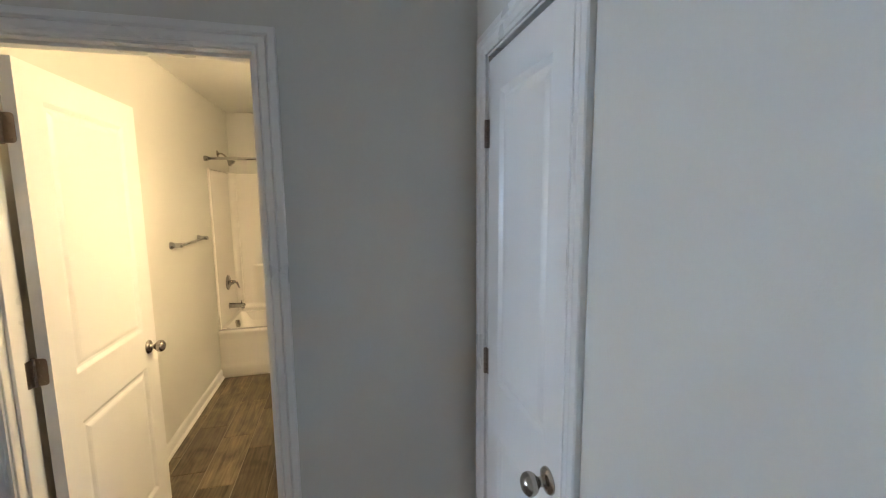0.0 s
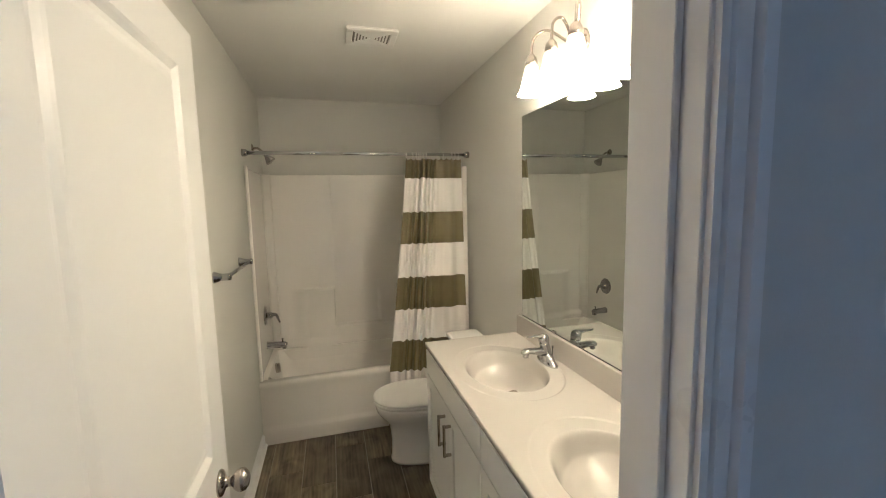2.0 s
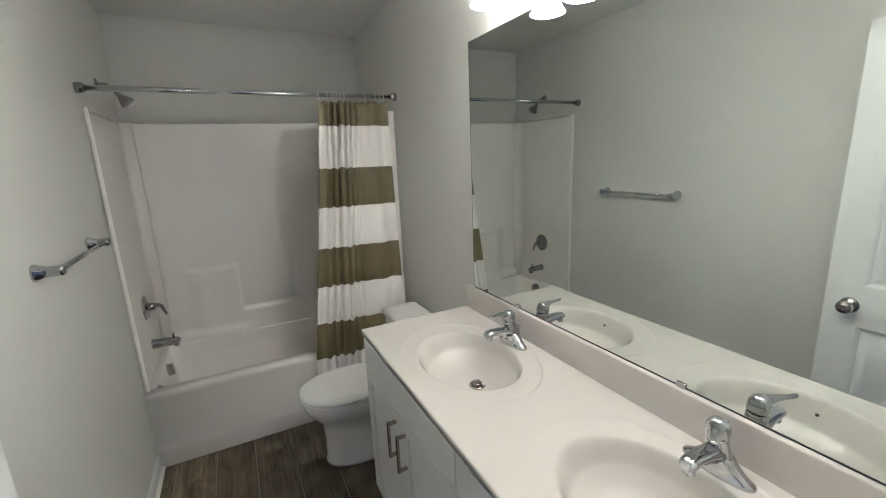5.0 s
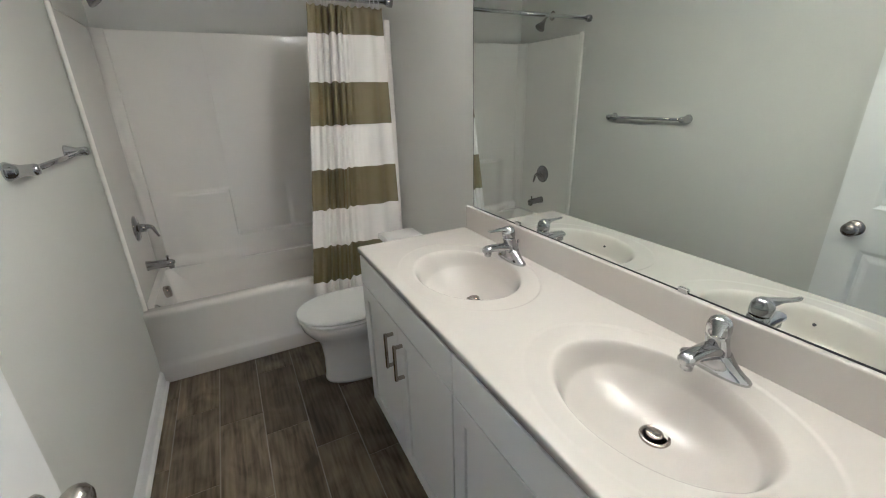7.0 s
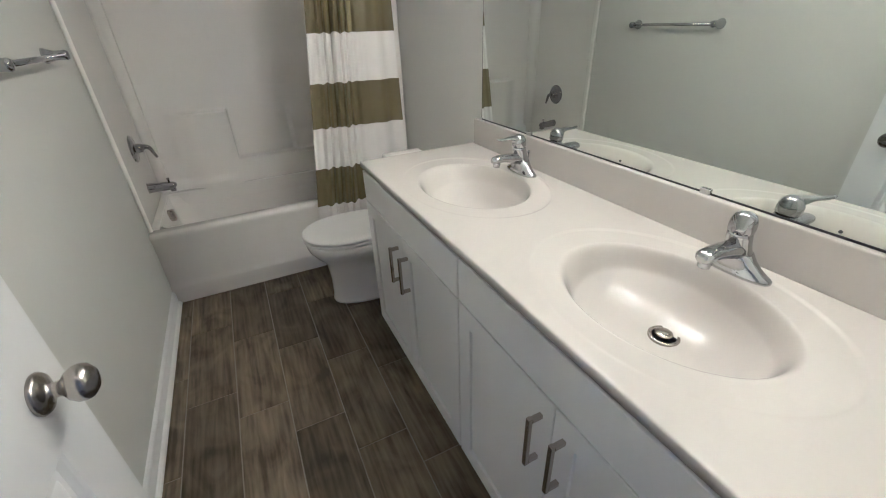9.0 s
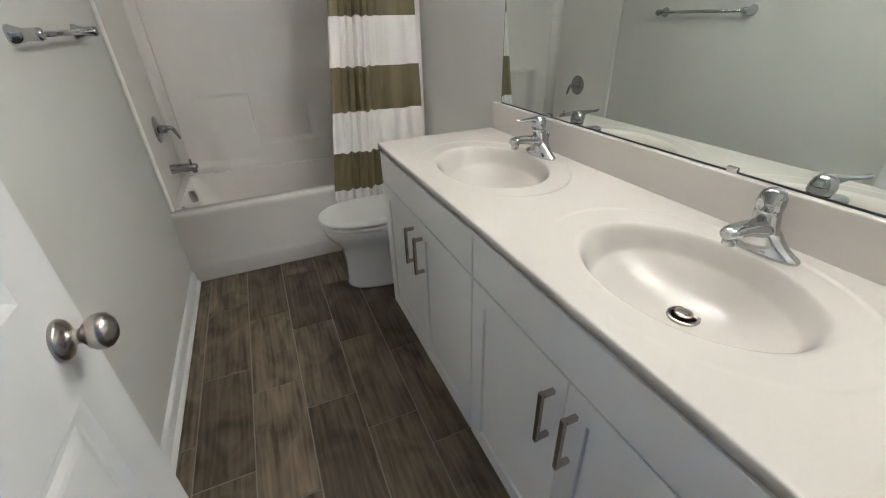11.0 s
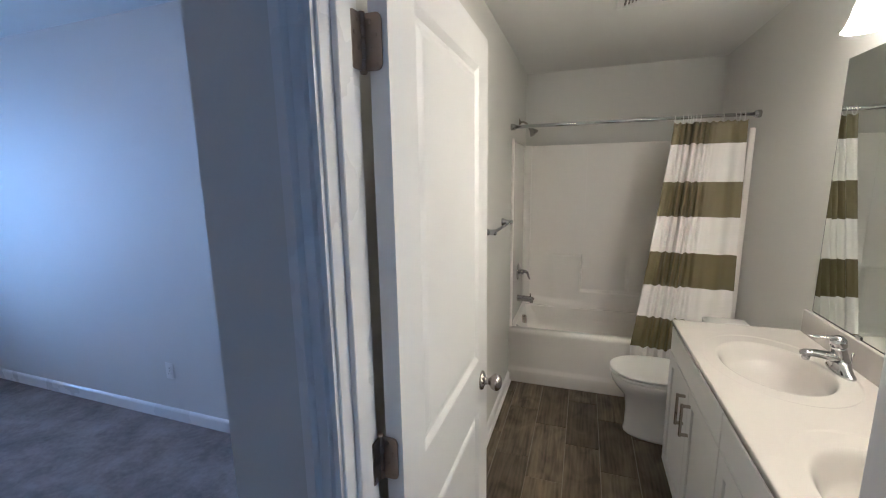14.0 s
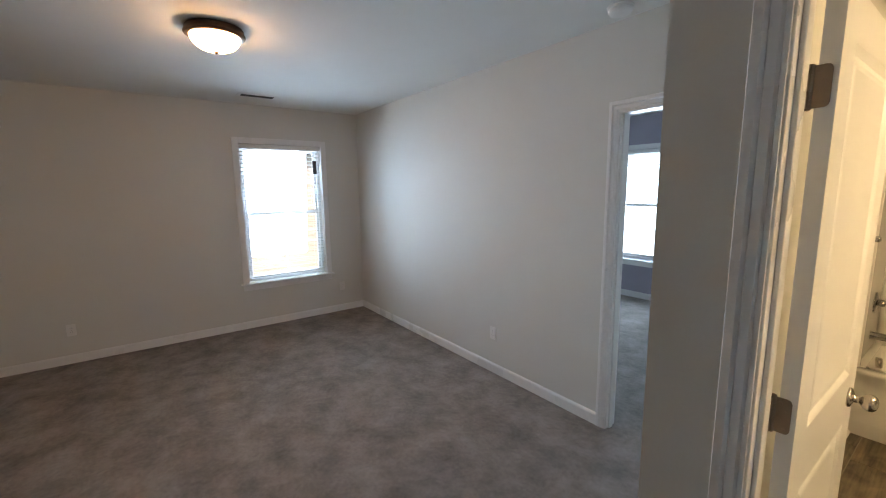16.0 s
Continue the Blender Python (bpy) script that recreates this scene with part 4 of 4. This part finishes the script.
sash_window("window_2", (VX0, 2.10), (1, 0, 0), (0, -1, 0), VX1 - VX0, VZ0, VZ1, "white double-hung window in the far room", 1.90, 6)

lamp = thing("ceiling_lamp", "lit frosted dome ceiling lamp with bronze rim", "ceiling light", (-2.46, -3.145, H))
part("pan", lathe(B(), [(0.001, -0.001), (0.155, -0.001), (0.160, -0.010), (0.158, -0.022), (0.166, -0.032), (0.166, -0.042), (0.150, -0.052), (0.136, -0.05)], n=40), BRONZE, lamp, "dark bronze rim")
part("dome", lathe(B(), [(0.137, -0.048), (0.134, -0.066), (0.122, -0.088), (0.100, -0.108), (0.070, -0.122), (0.035, -0.130), (0.001, -0.132)], n=40), DOME, lamp, "lit frosted glass dome")
part("finial", lathe(B(), [(0.012, -0.130), (0.013, -0.135), (0.008, -0.142), (0.001, -0.148)], n=16), BRONZE, lamp)
sd = thing("smoke_detector", "round white smoke detector on the ceiling", "smoke detector", (-0.90, -1.40, H))
part("base", lathe(B(), [(0.001, -0.001), (0.068, -0.001), (0.068, -0.012), (0.064, -0.014)], n=32), PLASTIC, sd)
part("cover", lathe(B(), [(0.062, -0.012), (0.062, -0.026), (0.055, -0.038), (0.030, -0.044), (0.001, -0.045)], n=32), PLASTIC, sd)
rv = thing("ceiling_register", "white ceiling air register with shade-coloured louvres", "ceiling vent", (-4.21, -2.53, H))
bm = B()
for a in ((-0.08, 0.08, -0.19, -0.155), (-0.08, 0.08, 0.155, 0.19), (-0.08, -0.05, -0.155, 0.155), (0.05, 0.08, -0.155, 0.155)):
    box(bm, *a, -0.008, -0.0005, 0.002, 1)
part("frame", bm, PLASTIC, rv)
# closed sheet and louvres coloured as the duct's shade
part("opening_shade", box(B(), -0.05, 0.05, -0.155, 0.155, -0.003, -0.0005), SHADOW, rv)
for k in range(7):
    part("louvre", box(B(), -0.045 + 0.014 * k, -0.041 + 0.014 * k, -0.155, 0.155, -0.008, -0.003), SHADOW, rv)


def outlet(at, rz):
    root = thing("wall_outlet", "white duplex outlet low on the wall", "outlet", at, rz, group="bedroom outlets")
    part("cover_plate", box(B(), -0.035, 0.035, -0.006, -0.0005, -0.057, 0.057, 0.002, 2), PLASTIC, root)
    for z in (-0.02, 0.02):
        soc = part("socket", box(B(), -0.016, 0.016, -0.0085, -0.006, z - 0.014, z + 0.014, 0.001, 1), PLASTIC, root)
        for x in (-0.006, 0.006):
            # slots are raised dark boxes coloured as their inner shade
            part("slot", box(B(), x - 0.001, x + 0.001, -0.0090, -0.0084, z - 0.004, z + 0.005), BLACKISH, soc)
    part("screw", lathe(B(), [(0.003, 0), (0.002, 0.0012)], (0, -0.006, 0), (0, -1, 0), 10), NICKEL, root)


outlet((-2.073, -1.222, 0.36), 0)
outlet((-4.706, -1.524, 0.337), 90)
outlet((-4.706, -4.262, 0.327), 90)
bm = B()
box(bm, -1.335, -1.20, -1.2245, -1.2222, 0.45, 0.585, 0.001, 1)
tagged(new("blank_plate", mesh("blank_plate", bm, WALL)), "painted blank cover plate on the wall", "wall plate")

# ---- outside ----
solid("ground", [(-2000, 2000, -2000, 2000, -3.3, -3.1)], LAWN, "dry lawn below the upstairs windows", "ground")
solid("road", [(-60, 60, 9, 16, -3.099, -3.08)], ASPHALT, "grey asphalt road", "road")


def neighbour(x0, x1, y0, y1, zt, side):
    root = thing("neighbour_house", "beige vinyl-sided house with shingle roof", "house", (0, 0, 0))
    part("wall", box(B(), x0, x1, y0, y1, -3.1, zt), SIDING, root)
    bm = B()
    z = -3.0
    while z < zt - 0.1:
        if side == "x":
            box(bm, x1, x1 + 0.015, y0, y1, z, z + 0.10)
        else:
            box(bm, x0, x1, y0 - 0.015, y0, z, z + 0.10)
        z += 0.115
    tagged(part("siding", bm, SIDING, root), kind="stuff")
    bm = B()
    if side == "x":
        ym = (y0 + y1) / 2
        rings(bm, [[(x, y0 - 0.4, zt), (x, y1 + 0.4, zt), (x, ym, zt + 2.6)] for x in (x0 - 0.4, x1 + 0.4)])
    else:
        xm = (x0 + x1) / 2
        rings(bm, [[(x0 - 0.4, y, zt), (x1 + 0.4, y, zt), (xm, y, zt + 2.6)] for y in (y0 - 0.4, y1 + 0.4)])
    for f in bm.faces:
        f.smooth = False
    part("roof", bm, ROOFING, root)
    return root


neighbour(-17, -9.0, -8, 3.5, 2.4, "x")
neighbour(-16, -4, 24, 33, 2.2, "y")

# ---- floor tiles ----
tm = {}
PX, PY, GAP = 0.1955, 0.515, 0.0042


def tile_mesh(w, h):
    key = (round(w, 3), round(h, 3))
    if key not in tm:
        bm = B()
        a, b = w / 2, h / 2
        d = 0.0012
        rings(bm, [[(-a, -b, -0.006), (a, -b, -0.006), (a, b, -0.006), (-a, b, -0.006)], [(-a, -b, -d), (a, -b, -d), (a, b, -d), (-a, b, -d)], [(-a + d, -b + d, 0), (a - d, -b + d, 0), (a - d, b - d, 0), (-a + d, b - d, 0)]])
        for f in bm.faces:
            f.smooth = False
        tm[key] = mesh("tile", bm, TILE)
    return tm[key]


for c in range(9):
    x0, x1 = max(0.084 + PX * (c - 1) + GAP / 2, 0.0), min(0.084 + PX * c - GAP / 2, W)
    if x1 - x0 < 0.01:
        continue
    top = (-0.168, -0.358, -0.515)[c % 3] + 0.515
    for r in range(8):
        y1 = top - PY * r - GAP / 2
        y0 = y1 - PY + GAP
        y1, y0 = min(y1, -0.001), max(y0, FY + 0.048)
        if y1 - y0 < 0.02:
            continue
        t = new("tile", tile_mesh(x1 - x0, y1 - y0))
        t.parent = floor
        t.matrix_basis = pose((x0 + x1) / 2, (y0 + y1) / 2, 0)
